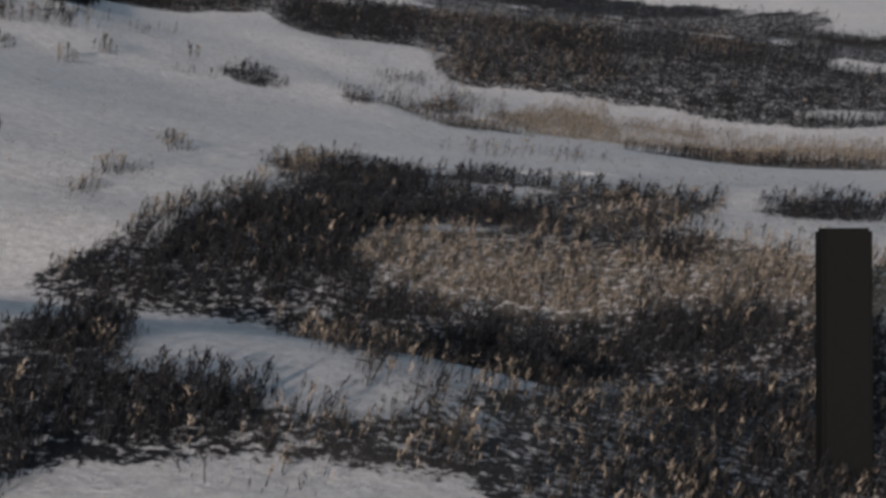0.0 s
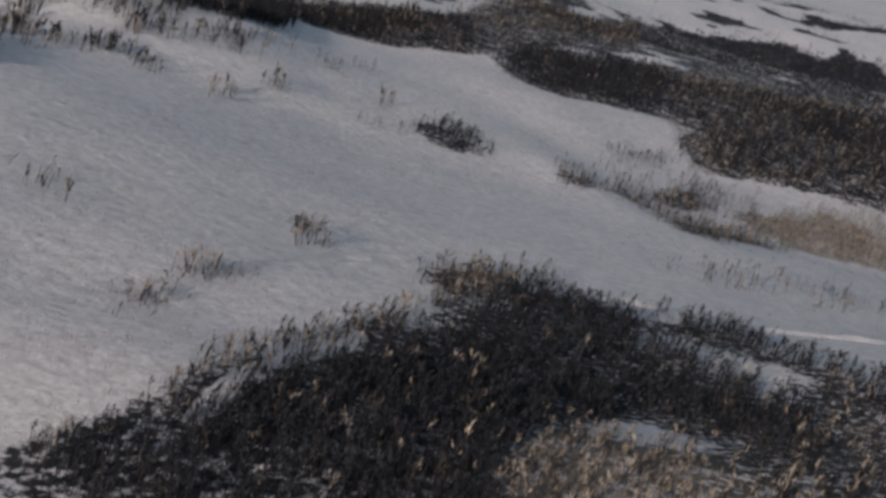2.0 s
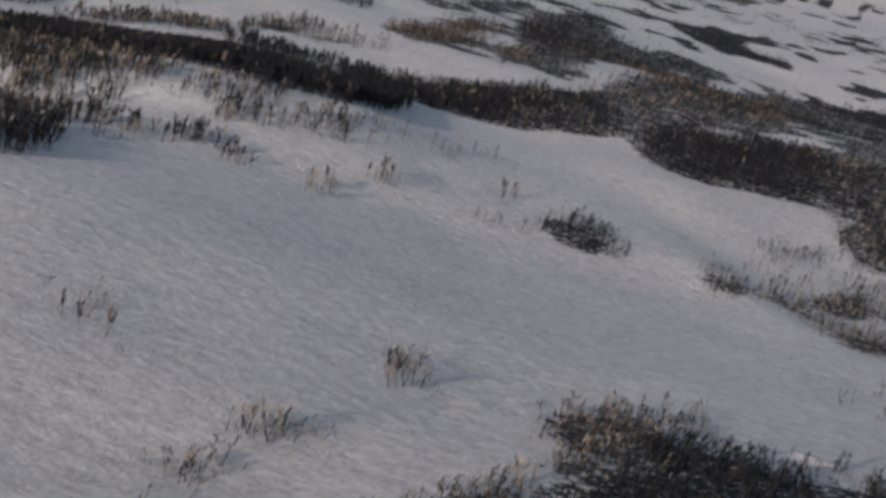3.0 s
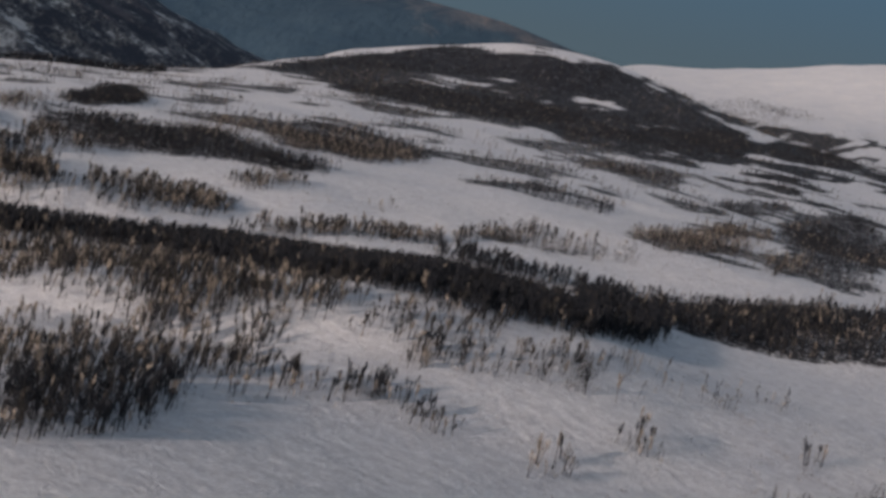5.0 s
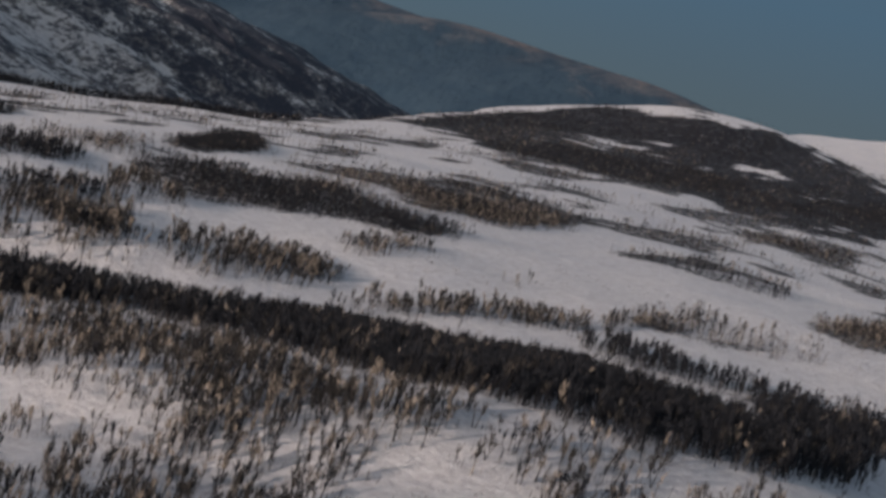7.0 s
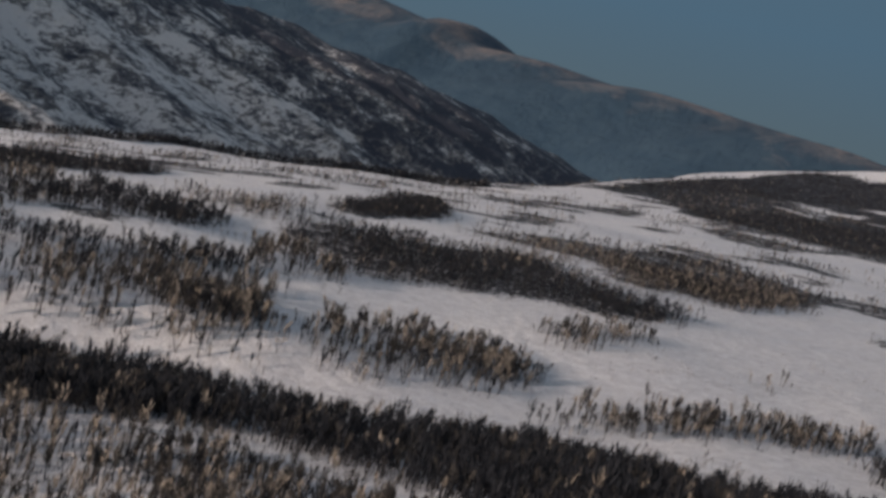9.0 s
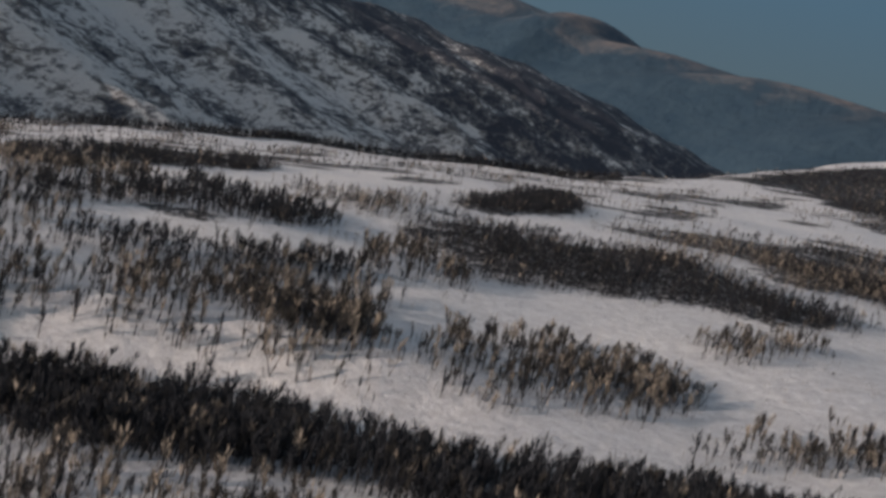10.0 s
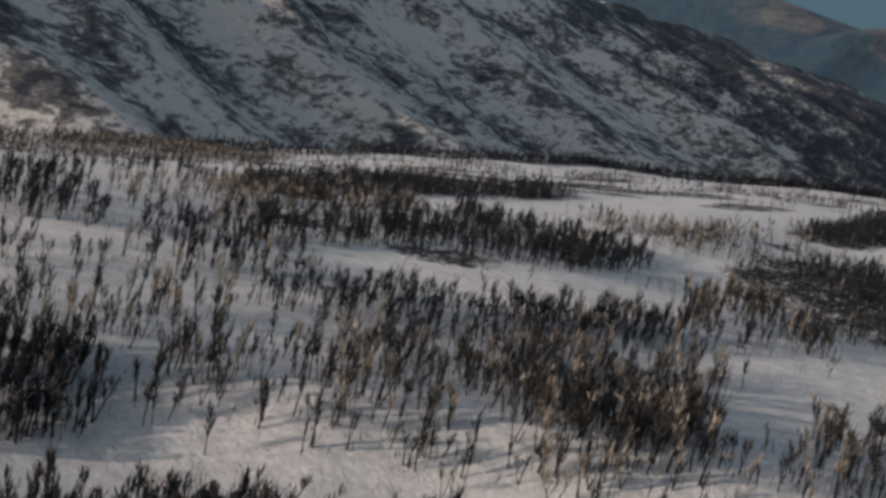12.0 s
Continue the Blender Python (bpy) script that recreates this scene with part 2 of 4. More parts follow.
def mountain_z(x, y):
    """A long slope facing the fell, whose crest comes down as it runs away."""
    face = -94.5 - 0.4236 * x - 0.1337 * y
    crest = -840 + 80 * smooth(1250, 900, y)
    behind = np.clip(crest - x, 0, None)
    rough = 0.25 + 0.75 * smooth(10, 110, x - crest)
    gully = np.sin((y * 0.92 - x * 0.40) / 23 + 1.5 * np.sin(x / 70)) + 0.6 * np.sin((y * 0.92 - x * 0.40) / 11 + 2 * np.sin(x / 43))
    u, v = x * 0.8 + y * 0.6, y * 0.8 - x * 0.6
    knolls = 1.5 * np.sin(u / 5.2 + 2 * np.sin(v / 13)) + 1.1 * np.sin(v / 2.9 + 2 * np.sin(u / 9)) + 0.7 * np.sin((u + v) / 2.1 + 2 * np.sin(v / 7)) + 0.6 * np.sin((u - v) / 1.7 + 2 * np.sin(u / 5))
    return face - 0.8 * behind + rough * (6.5 * gully + 0.65 * knolls * (0.7 + 0.5 * np.sin(x / 47 + 2 * np.sin(y / 71)))) + 4 * np.sin(x / 61 + y / 97) - 2 - 140 * smooth(540, 180, y)


mountain = sheet("mountain", steps((-1500, -900, 50), (-900, -380, 3), (-380, -200, 30)), steps((100, 400, 50), (400, 1250, 3), (1250, 2100, 20)), mountain_z, FELL)
tagged(mountain, "dark scrubby mountainside streaked with blown snow", "mountain", kind="structure")


def far_crest(x):
    return np.interp(x, (-4200, -2600, -2110, -1880, -1790, -1735, -1600, -1459, -1231, -1054, -892, -500, 0), (520, 340, 272, 226, 236, 186, 188, 170, 155, 138, 110, 40, -60))


def far_z(x, y):
    rise = smooth(2200, 3000, y) - 0.3 * smooth(3000, 3600, y)
    return -120 + (far_crest(x) + 120) * rise + 12 * np.sin(x / 60 + 2 * np.sin(y / 130)) * smooth(2200, 2500, y) * smooth(3050, 2900, y)


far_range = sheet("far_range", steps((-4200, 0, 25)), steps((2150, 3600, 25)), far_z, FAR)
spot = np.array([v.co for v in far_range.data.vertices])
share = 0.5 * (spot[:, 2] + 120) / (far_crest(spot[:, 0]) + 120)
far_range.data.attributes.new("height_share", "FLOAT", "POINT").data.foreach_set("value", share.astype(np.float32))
tagged(far_range, "far mountain range with distance haze in its colour", "mountain", kind="structure")

# ---- glowing wall painted as the haze that closes the distance ----
def haze_material():
    m = bpy.data.materials.new("glowing_haze_backdrop")
    m.use_nodes = True
    n, l = m.node_tree.nodes, m.node_tree.links
    n.remove(n["Principled BSDF"])
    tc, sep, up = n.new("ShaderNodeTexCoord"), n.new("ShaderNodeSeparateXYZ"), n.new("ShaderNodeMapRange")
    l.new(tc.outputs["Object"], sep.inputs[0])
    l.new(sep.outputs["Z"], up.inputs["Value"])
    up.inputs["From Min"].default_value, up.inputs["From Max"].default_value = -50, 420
    # brightness comes from emission alone, as a gradient by height
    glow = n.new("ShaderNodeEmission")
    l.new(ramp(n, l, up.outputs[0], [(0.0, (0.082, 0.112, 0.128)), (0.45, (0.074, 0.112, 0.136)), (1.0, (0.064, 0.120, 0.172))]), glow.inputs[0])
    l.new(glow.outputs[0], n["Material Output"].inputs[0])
    return m


def haze_wall(bearing, height):
    """A far curved wall, glowing in painted haze colours, all round the horizon."""
    return np.stack([-np.sin(bearing) * 4400, np.cos(bearing) * 4400, height], -1)


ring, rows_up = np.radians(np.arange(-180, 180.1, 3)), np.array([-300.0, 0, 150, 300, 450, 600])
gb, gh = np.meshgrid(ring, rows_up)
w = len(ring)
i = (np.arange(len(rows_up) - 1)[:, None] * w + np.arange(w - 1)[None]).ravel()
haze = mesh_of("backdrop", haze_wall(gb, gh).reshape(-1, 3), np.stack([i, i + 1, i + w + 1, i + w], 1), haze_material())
tagged(haze, "glowing backdrop painted as blue haze over the far distance", "haze", kind="structure")

# ---- shrubs ----
rng = np.random.default_rng(7)


def tube(p, q, r0, r1, sides=3):
    """Vertices and triangles of a tapered stick from p to q."""
    p, q = np.asarray(p, float), np.asarray(q, float)
    d = (q - p) / (np.linalg.norm(q - p) + 1e-9)
    a = np.cross(d, (0.3, 0.9, 0.2))
    a /= np.linalg.norm(a)
    b = np.cross(d, a)
    ang = np.arange(sides) * 2 * np.pi / sides
    ring = np.cos(ang)[:, None] * a + np.sin(ang)[:, None] * b
    co = np.concatenate([p + r0 * ring, q + r1 * ring])
    f = []
    for k in range(sides):
        j = (k + 1) % sides
        f += [(k, j, sides + j), (k, sides + j, sides + k)]
    return co, np.array(f)


def gather(parts):
    co, fa, base = [], [], 0
    for c, f in parts:
        co.append(c)
        fa.append(f + base)
        base += len(c)
    return np.concatenate(co), np.concatenate(fa)


def birch(r, stems, limb_count, twigs, width, foot, plain=False, broad=1.0):
    """A bare birch shrub one metre high: sticks for the trunk and limbs, thin blades for the twigs."""
    wood, blades = [], []
    for s in range(stems):
        lean = r.normal(0, 0.07, 2) + (0.10 * np.array([np.cos(2.4 * s), np.sin(2.4 * s)]) if stems > 1 else 0)
        start = np.array([*r.normal(0, 0.03, 2), -0.06])
        mid = np.array([lean[0] * 0.6, lean[1] * 0.6, 0.5])
        top = np.array([lean[0] * 1.3, lean[1] * 1.3, r.uniform(0.80, 0.92)])
        wood += [tube(start, top, 0.020, 0.004)] if plain else [tube(start, mid, 0.020, 0.013), tube(mid, top, 0.013, 0.004)]
        limbs = []
        for _ in range(limb_count):
            h = r.uniform(foot, 0.80)
            at = start + (mid - start) * (h / 0.5) if h < 0.5 else mid + (top - mid) * (h - 0.5) / (top[2] - 0.5)
            a = r.uniform(0, 2 * np.pi)
            reach = width * r.uniform(0.5, 1.0) * (1.2 - h * 0.6)
            end = at + np.array([np.cos(a) * reach, np.sin(a) * reach, r.uniform(0.16, 0.32)])
            if not plain:
                across = np.array([-np.sin(a), np.cos(a), 0]) * 0.006
                wood.append((np.array([at - across, at + across, end + across * 0.3, end - across * 0.3]), np.array([(0, 1, 2), (0, 2, 3)])))
            limbs.append((at, end))
        for _ in range(twigs):
            at, end = limbs[r.integers(limb_count)] if r.random() < 0.75 else (mid, top)
            p = at + (end - at) * r.uniform(0.1, 0.95)
            d = np.array([*r.normal(0, 0.06, 2), r.uniform(0.14, 0.36)])
            side = r.normal(0, 1, 3)
            side -= d * (side @ d) / (d @ d)
            side *= r.uniform(0.012, 0.026) * broad / np.linalg.norm(side)
            blades.append((np.array([p, p + d * r.uniform(0.35, 0.65) + side, p + d]), np.array([(0, 1, 2)])))
    return gather(wood), gather(blades)


CELL = 2.5  # spacing of the map of bare ground
GROWN = []  # places of all shrubs, how frosted each stand is, and how bare of snow the ground under it
NEAR = [birch(rng, 1 + k % 2, 5, 46 - 20 * (k % 2), 0.10 + 0.03 * (k % 4), 0.12 + 0.08 * (k % 3), broad=1.25) for k in range(10)]
DISTANT = [birch(rng, 1, 4, 16, 0.17, 0.12, True, 1.6) for k in range(6)]
REMOTE = [birch(rng, 1, 3, 8, 0.22, 0.10, True, 2.6) for k in range(5)]


def patchy(x, y):
    """Uneven growth, -1 to 1, in clumps of a few metres and gaps of ten or more."""
    u, v = x * 0.93 + y * 0.37, -x * 0.37 + y * 0.93
    return 0.45 * np.sin(u / 2.1 + 1.8 * np.sin(v / 3.7)) + 0.35 * np.sin(v / 5.3 + 2.2 * np.sin(u / 8.9)) + 0.3 * np.sin(u / 13 + 1.5 * np.sin(v / 17))


def inside(outline, p):
    """Which of the places p lie within a closed outline on the ground."""
    odd = np.zeros(len(p), bool)
    for (x0, y0), (x1, y1) in zip(outline, np.roll(outline, -1, 0)):
        if y0 != y1:
            odd ^= ((p[:, 1] < y0) != (p[:, 1] < y1)) & (p[:, 0] < x0 + (x1 - x0) * (p[:, 1] - y0) / (y1 - y0))
    return odd


def area(outline):
    x, y = outline[:, 0], outline[:, 1]
    return 0.5 * abs(np.sum(x * np.roll(y, -1) - np.roll(x, -1) * y))


def spots(outline, count, r, gaps=0.38):
    """Uneven places within an outline, straying raggedly over its edges. gaps: how strongly they gather in clumps."""
    lo, hi = outline.min(0), outline.max(0)
    stray = 0.3 + 0.02 * math.sqrt(area(outline))
    got = np.zeros((0, 2))
    for _ in range(40):
        p = r.uniform(lo, hi, (count * 3, 2))
        p = p[inside(outline, p)]
        p = p[r.random(len(p)) < 1 - gaps + gaps * patchy(p[:, 0], p[:, 1])]
        got = np.concatenate([got, p + r.normal(0, 1, p.shape) * stray * r.random((len(p), 1))])
        if len(got) >= count:
            break
    return got[:count]


def shoots(at, zs, tall, frosted, each, r):
    """Thin upright shoots and dead grass round the foot of every shrub."""
    n = len(at) * each
    p = np.repeat(np.concatenate([at, zs[:, None]], 1), each, 0) + r.normal(0, 1, (n, 3)) * (0.75, 0.75, 0.03)
    p[:, 2] -= 0.12
    a, w, h = r.uniform(0, np.pi, n), r.uniform(0.03, 0.085, n), tall * r.uniform(0.2, 0.62, n)
    far = smooth(420, 800, p[:, 1])
    side = np.stack([np.cos(a), np.sin(a), 0 * a], 1) * (w * (1 + 1.5 * far))[:, None]
    tip = p + np.stack([r.normal(0.13, 0.12, n) * h, r.normal(0.02, 0.12, n) * h, h], 1)
    co = np.stack([p - side * 0.4, p + (tip - p) * 0.55 + side, tip], 1).reshape(-1, 3)
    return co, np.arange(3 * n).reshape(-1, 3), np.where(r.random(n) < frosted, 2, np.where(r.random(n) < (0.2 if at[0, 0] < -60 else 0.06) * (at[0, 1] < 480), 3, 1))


# kind: share of frosted and of brown shrubs, how bare of snow the ground is near the start and beyond, gaps, label
# dark and tan also draw shaded and sunlit slopes through their twig colours
KINDS = {
    "dark": (0.02, 0.07, 1.9, 1.6, 0.08, "dense dark thicket of bare birch shrubs in snow"),
    "mixed": (0.32, 0.36, 1.05, 0.55, 0.45, "brown birch and willow scrub with frosted twigs"),
    "tan": (0.88, 0.10, 1.2, 0.9, 0.25, "low tan willow scrub, twigs frosted and sunlit in colour"),
    "heath": (0.02, 0.03, 1.2, 1.10, 0.50, "low dark heath scrub on a wind-bared hill"),
    "open": (0.30, 0.35, 0.2, 0.2, 0.30, "open stand of brown and frosted birch shrubs on snow"),
}


def thicket(kind, tall, count, *outline):
    """One mesh of shrubs over an outlined patch of ground, all bent a little by the wind."""
    outline = np.array(outline, float)
    x0, y0 = outline.mean(0)
    r = np.random.default_rng(int(abs(x0 * 13 + y0 * 7 + count)))
    frosted, brown, bare_near, bare_far, gaps, label = KINDS[kind]
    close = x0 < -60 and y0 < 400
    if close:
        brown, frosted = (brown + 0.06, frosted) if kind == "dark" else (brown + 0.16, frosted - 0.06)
    kinds = REMOTE if y0 > 480 else NEAR if close else DISTANT
    at = spots(outline, count, r, gaps)
    zs = ground_z(at[:, 0], at[:, 1])
    bare = bare_near if y0 < 230 else bare_far * (0.15 if close else 0.5 if x0 < -100 and y0 < 480 else 1.7 if y0 > 400 and kind == "mixed" else 1.1)
    weight = bare * area(outline) / (count * CELL * CELL)
    GROWN.append(np.concatenate([at, np.full((len(at), 1), frosted if frosted > 0.5 else 0.3 * frosted if frosted > 0.1 and y0 < 480 else 0), np.full((len(at), 1), weight)], 1))
    co, fa, which, base = [], [], [], 0
    for (x, y), z in zip(at, zs):
        wood, blades = kinds[r.integers(len(kinds))]
        h = tall * r.uniform(0.62, 1.2)
        a = r.uniform(0, 2 * np.pi)
        turn = np.array([[np.cos(a), -np.sin(a), 0], [np.sin(a), np.cos(a), 0], [0, 0, 1]])
        wide = h * r.uniform(0.9, 1.4) * (1.3 if y0 < 230 else 1.0) * (1 + 0.9 * float(smooth(420, 800, y)))
        tint = r.random()
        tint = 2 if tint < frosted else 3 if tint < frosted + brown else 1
        for (c, f), slot in ((wood, 0), (blades, tint)):
            bent = (c @ turn.T) * (wide, wide, h)
            bent[:, :2] += bent[:, 2:] * (0.14 if y0 < 230 else 0.08, 0.02)
            co.append(bent + (x, y, z))
            fa.append(f + base)
            which.append(np.full(len(f), slot))
            base += len(c)
    c, f, slot = shoots(at, zs, tall, frosted, 2 if y0 > 480 else 6 if y0 < 230 else 3, r)
    co.append(c)
    fa.append(f + base)
    which.append(slot)
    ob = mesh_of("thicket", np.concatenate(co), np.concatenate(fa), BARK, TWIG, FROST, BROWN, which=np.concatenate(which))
    return tagged(ob, label, "shrubs", kind="stuff")


def lone_master(k):
    wood, blades = NEAR[k]
    trunk = mesh_of("trunk", *wood, BARK)
    crown = mesh_of("crown", *blades, FROST if k % 3 == 0 else TWIG)
    ob = new("birch_shrub")
    trunk.parent = crown.parent = ob
    return tagged(ob, "single bare birch shrub standing in open snow", "shrub", "lone birch shrubs")


MASTERS = [None] * 4


def lone(a, b, c, d, count):
    r = np.random.default_rng(int(abs(a[0] * 11 + a[1] * 5)))
    at = spots(np.array((a, b, c, d), float), count, r)
    for x, y in at:
        k = int(r.integers(4))
        h = float(r.uniform(1.6, 2.8))
        m = pose(x, y, float(ground_z(x, y)), 0, 0, float(r.uniform(0, 360)))
        if MASTERS[k] is None:
            MASTERS[k] = lone_master(k)
            MASTERS[k].matrix_basis = m
            MASTERS[k].scale = (h, h, h)
        else:
            copy_thing(MASTERS[k], m).scale = (h, h, h)


def drift(a, b, high):
    """A sharp-crested bank of blown snow along a line, steep towards the wind and long in its lee."""
    a, b = np.array(a, float), np.array(b, float)
    r = np.random.default_rng(int(abs(a[0] * 17 + b[1] * 3)))
    along = b - a
    length = np.linalg.norm(along)
    along /= length
    lee = np.array([-along[1], along[0]])
    if lee @ (0.72, 0.69) < 0:
        lee = -lee
    n = max(10, int(length / 0.8))
    sway = np.cumsum(r.normal(0, 0.16, n + 1))
    sway -= np.linspace(sway[0], sway[-1], n + 1)
    across, rise = np.array([-1.3, -0.7, -0.2, 0, 0.5, 1.4, 3.2]), np.array([-0.25, 0.25, 0.85, 1.0, 0.72, 0.3, -0.25])
    co = []
    for k in range(n + 1):
        u = k / n
        swell = np.sin(np.pi * u) ** 0.6 * (0.75 + 0.25 * np.sin(u * 9 + r.uniform(0, 0.8)))
        for w, z in zip(across, rise):
            p = a + along * length * u + lee * (sway[k] + w * (0.5 + 0.5 * swell))
            co.append((*p, float(ground_z(*p)) + z * high * swell - 0.12 * (z < 0)))
    m = len(across)
    i = (np.arange(n)[:, None] * m + np.arange(m - 1)[None]).ravel()
    ob = mesh_of("snow_drift", co, np.stack([i, i + 1, i + m + 1, i + m], 1), SNOW)
    return tagged(ob, "low sharp-crested drift of wind-blown snow", "snow drift", kind="structure")


thicket("dark", 2.0, 1471, (-22.1, 155.3), (-17.4, 159.4), (-9, 184.8), (-4.5, 199.6), (6.6, 202.6), (16.5, 192.4), (23.1, 184.7), (22.6, 172.9), (8.9, 177.7), (1.5, 161.7), (-0.4, 154.4), (2, 149))
thicket("dark", 2.0, 168, (-26.8, 149.4), (-21.9, 153.6), (-0.5, 155.4), (2, 147.5), (8.3, 144.9), (14.5, 142.1), (11.2, 134.8), (5.4, 139.1), (-1.8, 142.6), (-6, 144.8), (-15.3, 145.3), (-23.5, 148.4))
thicket("mixed", 2.0, 179, (-22.4, 156.6), (-21.7, 162.2), (-17.6, 181.6), (-9.7, 194.3), (-5.2, 218.2), (0.1, 224.2), (-4.5, 201.2), (-13.3, 176.5), (-17.6, 161.4), (-21.4, 154.1))
thicket("mixed", 2.0, 11, (-27.5, 150.4), (-22.9, 153.1), (-19.8, 148.2), (-25.4, 147.7))
thicket("tan", 1.5, 589, (-0.4, 153.1), (4.3, 165.2), (10.8, 168), (16.2, 161.1), (27, 157.1), (38, 157.7), (45.3, 153.3), (43.1, 142.3), (31, 145.2), (18.2, 146.2), (13.6, 148), (5.1, 151.4))
thicket("tan", 1.5, 143, (45.3, 153.3), (58.2, 150.4), (55.3, 139.6), (43.1, 142.3))
thicket("dark", 2.0, 669, (11.3, 143.1), (17.8, 140.9), (28.1, 143.6), (33.2, 143.9), (42.5, 139.6), (56.8, 136.8), (54.6, 129), (40.9, 131.8), (31.8, 133.3), (24.5, 132.3), (15.5, 117.2), (11.1, 132.6))
thicket("mixed", 1.9, 294, (-5.9, 143.2), (2.3, 138.3), (9.4, 111.8), (17.3, 114.9), (31.2, 130.6), (28.1, 114.8), (15.2, 102.9), (10.2, 103.1), (4.5, 104.4), (0.6, 107.2))
thicket("mixed", 1.9, 381, (16.9, 111.7), (31.2, 130.6), (42.9, 130.3), (53.9, 127.5), (47, 102.1), (22.7, 86.9), (9.5, 82.4), (11.1, 89.3), (14.2, 100.6))
thicket("dark", 2.0, 87, (14.1, 100.1), (28.2, 115.8), (29.6, 106.3), (19.8, 90.2), (14.2, 85.6), (12.3, 91.1))
thicket("dark", 1.8, 33, (31.3, 157.7), (35.7, 157.1), (36.3, 152), (31.3, 152.1))
thicket("dark", 1.8, 34, (28, 190.3), (34.1, 185.7), (33.8, 181.2), (27.7, 185.4))
thicket("dark", 1.8, 178, (45.2, 179.7), (52.9, 183.4), (62.6, 182.8), (60.4, 174.8), (46.7, 170.5))
thicket("open", 1.8, 50, (21, 198.3), (36.8, 182.5), (34.6, 159.6), (22.1, 162.8))
thicket("dark", 1.6, 86, (-3.8, 212.5), (6.7, 210.1), (13.4, 209.8), (6.7, 203.8), (-2.5, 206))
thicket("dark", 2.0, 140, (-23.1, 110), (-20, 114.2), (-18.1, 133.9), (-14.6, 107.2), (-18, 104.2), (-21.9, 105))
thicket("dark", 2.0, 54, (-14, 101.1), (-10.2, 103.2), (-6.6, 101.1), (-3.9, 100.3), (-6.7, 96.2), (-10.3, 96.9), (-12.9, 95.7))
thicket("dark", 2.0, 127, (-23.9, 103.7), (-14, 101.6), (-5.3, 98.3), (-3.6, 96.5), (-8.8, 91.3), (-12.9, 91.5), (-16.5, 90), (-21.4, 93.9))
thicket("dark", 2.2, 70, (-22.4, 95), (-18, 95.8), (-16.3, 90.6), (-15.9, 84.1), (-19.1, 82.2))
thicket("mixed", 2.0, 11, (-4.2, 98.9), (2.3, 98.9), (4.2, 94.6), (-2.3, 92.6))
thicket("mixed", 2.0, 20, (3.8, 94.5), (6.6, 98.9), (9.9, 99.4), (9.2, 92.3), (4.6, 92))
thicket("open", 1.8, 8, (-13.5, 91.1), (-5.2, 94), (2.5, 91.3), (1.3, 86.9), (-8.1, 85.3))
thicket("open", 1.6, 5, (-30.8, 188.6), (-23.6, 192.7), (-23.6, 188.6), (-29.6, 185.7))
thicket("open", 1.6, 5, (-32, 179.8), (-27, 181.4), (-25.7, 177.4), (-30.2, 172))
thicket("mixed", 1.7, 50, (-12.5, 210.9), (0.8, 222), (0.9, 213.9), (-11, 203.9))
thicket("open", 1.7, 85, (-4.6, 306.6), (8.5, 341.5), (21.5, 342.8), (29.8, 340.5), (17.1, 311.8), (-2.9, 290.5))
thicket("mixed", 1.7, 347, (-2.1, 296.4), (21.3, 337.2), (31.9, 319.4), (20.3, 274.2), (6.1, 296.7))
thicket("tan", 1.5, 583, (26.3, 318.7), (41.2, 335.2), (66.1, 344.1), (60.5, 309.5), (47.6, 310.1), (31.9, 305.1))
thicket("tan", 1.5, 1652, (65.9, 342.5), (114.4, 310.4), (103.9, 279.6), (64.2, 277.5), (60.1, 307.3))
thicket("dark", 1.8, 510, (46.9, 304.9), (68.1, 295.4), (94, 279.8), (93.1, 276.6), (63.2, 272.9))
thicket("dark", 1.9, 603, (69.3, 357.3), (80.4, 365.4), (82.6, 357), (96.5, 347.7), (122.8, 336.5), (120, 327.4), (78.3, 345.5), (69.6, 350.7))
thicket("dark", 2.3, 1850, (54.8, 411), (74.8, 404), (104.1, 409.2), (144.3, 402.3), (129.1, 355), (93.2, 359.8), (62.9, 365.2), (49.9, 363.1))
thicket("dark", 2.0, 1850, (109.5, 746.3), (156.9, 731), (215.1, 609.3), (149.1, 416.2), (105.9, 416.5), (68.6, 408.4))
thicket("tan", 1.5, 171, (86.8, 448.1), (98.8, 446.6), (95.5, 418.8), (81.2, 412.3))
thicket("dark", 2.3, 1850, (-21.2, 391.4), (-10.2, 398.6), (13.3, 412.6), (59.9, 433.3), (53.9, 371.8), (24.8, 346), (18.6, 357), (17.9, 380.8), (3.2, 373), (-12.8, 365))
thicket("dark", 2.0, 1850, (-46.3, 399.5), (-14.9, 465.2), (41.3, 739.4), (104.7, 763.4), (60.6, 437.8), (13.5, 419.5), (-10.5, 405.6), (-25.9, 382.4))
thicket("dark", 2.2, 1850, (-23.2, 647.8), (18, 728.3), (65.6, 769), (105.4, 772.5), (104, 750.1), (41.3, 708.9), (6.6, 480.2))
thicket("dark", 2.0, 127, (68.2, 832.5), (90.6, 857.6), (115.7, 874.7), (113.5, 852.7), (80.5, 821.2))
thicket("mixed", 1.7, 74, (12, 372.6), (19.5, 378.5), (24.8, 349.9), (19.8, 343.5), (13.3, 360.6))
thicket("mixed", 1.6, 171, (2.1, 333.6), (19.5, 356), (35, 357.5), (53.2, 366), (53.1, 361.5), (32.9, 348), (14.9, 339.5), (3.5, 324.6))
thicket("tan", 1.5, 307, (32.2, 331.4), (43, 348), (52.3, 352.7), (48.5, 316.2), (38.5, 312.2), (30.7, 316.6))
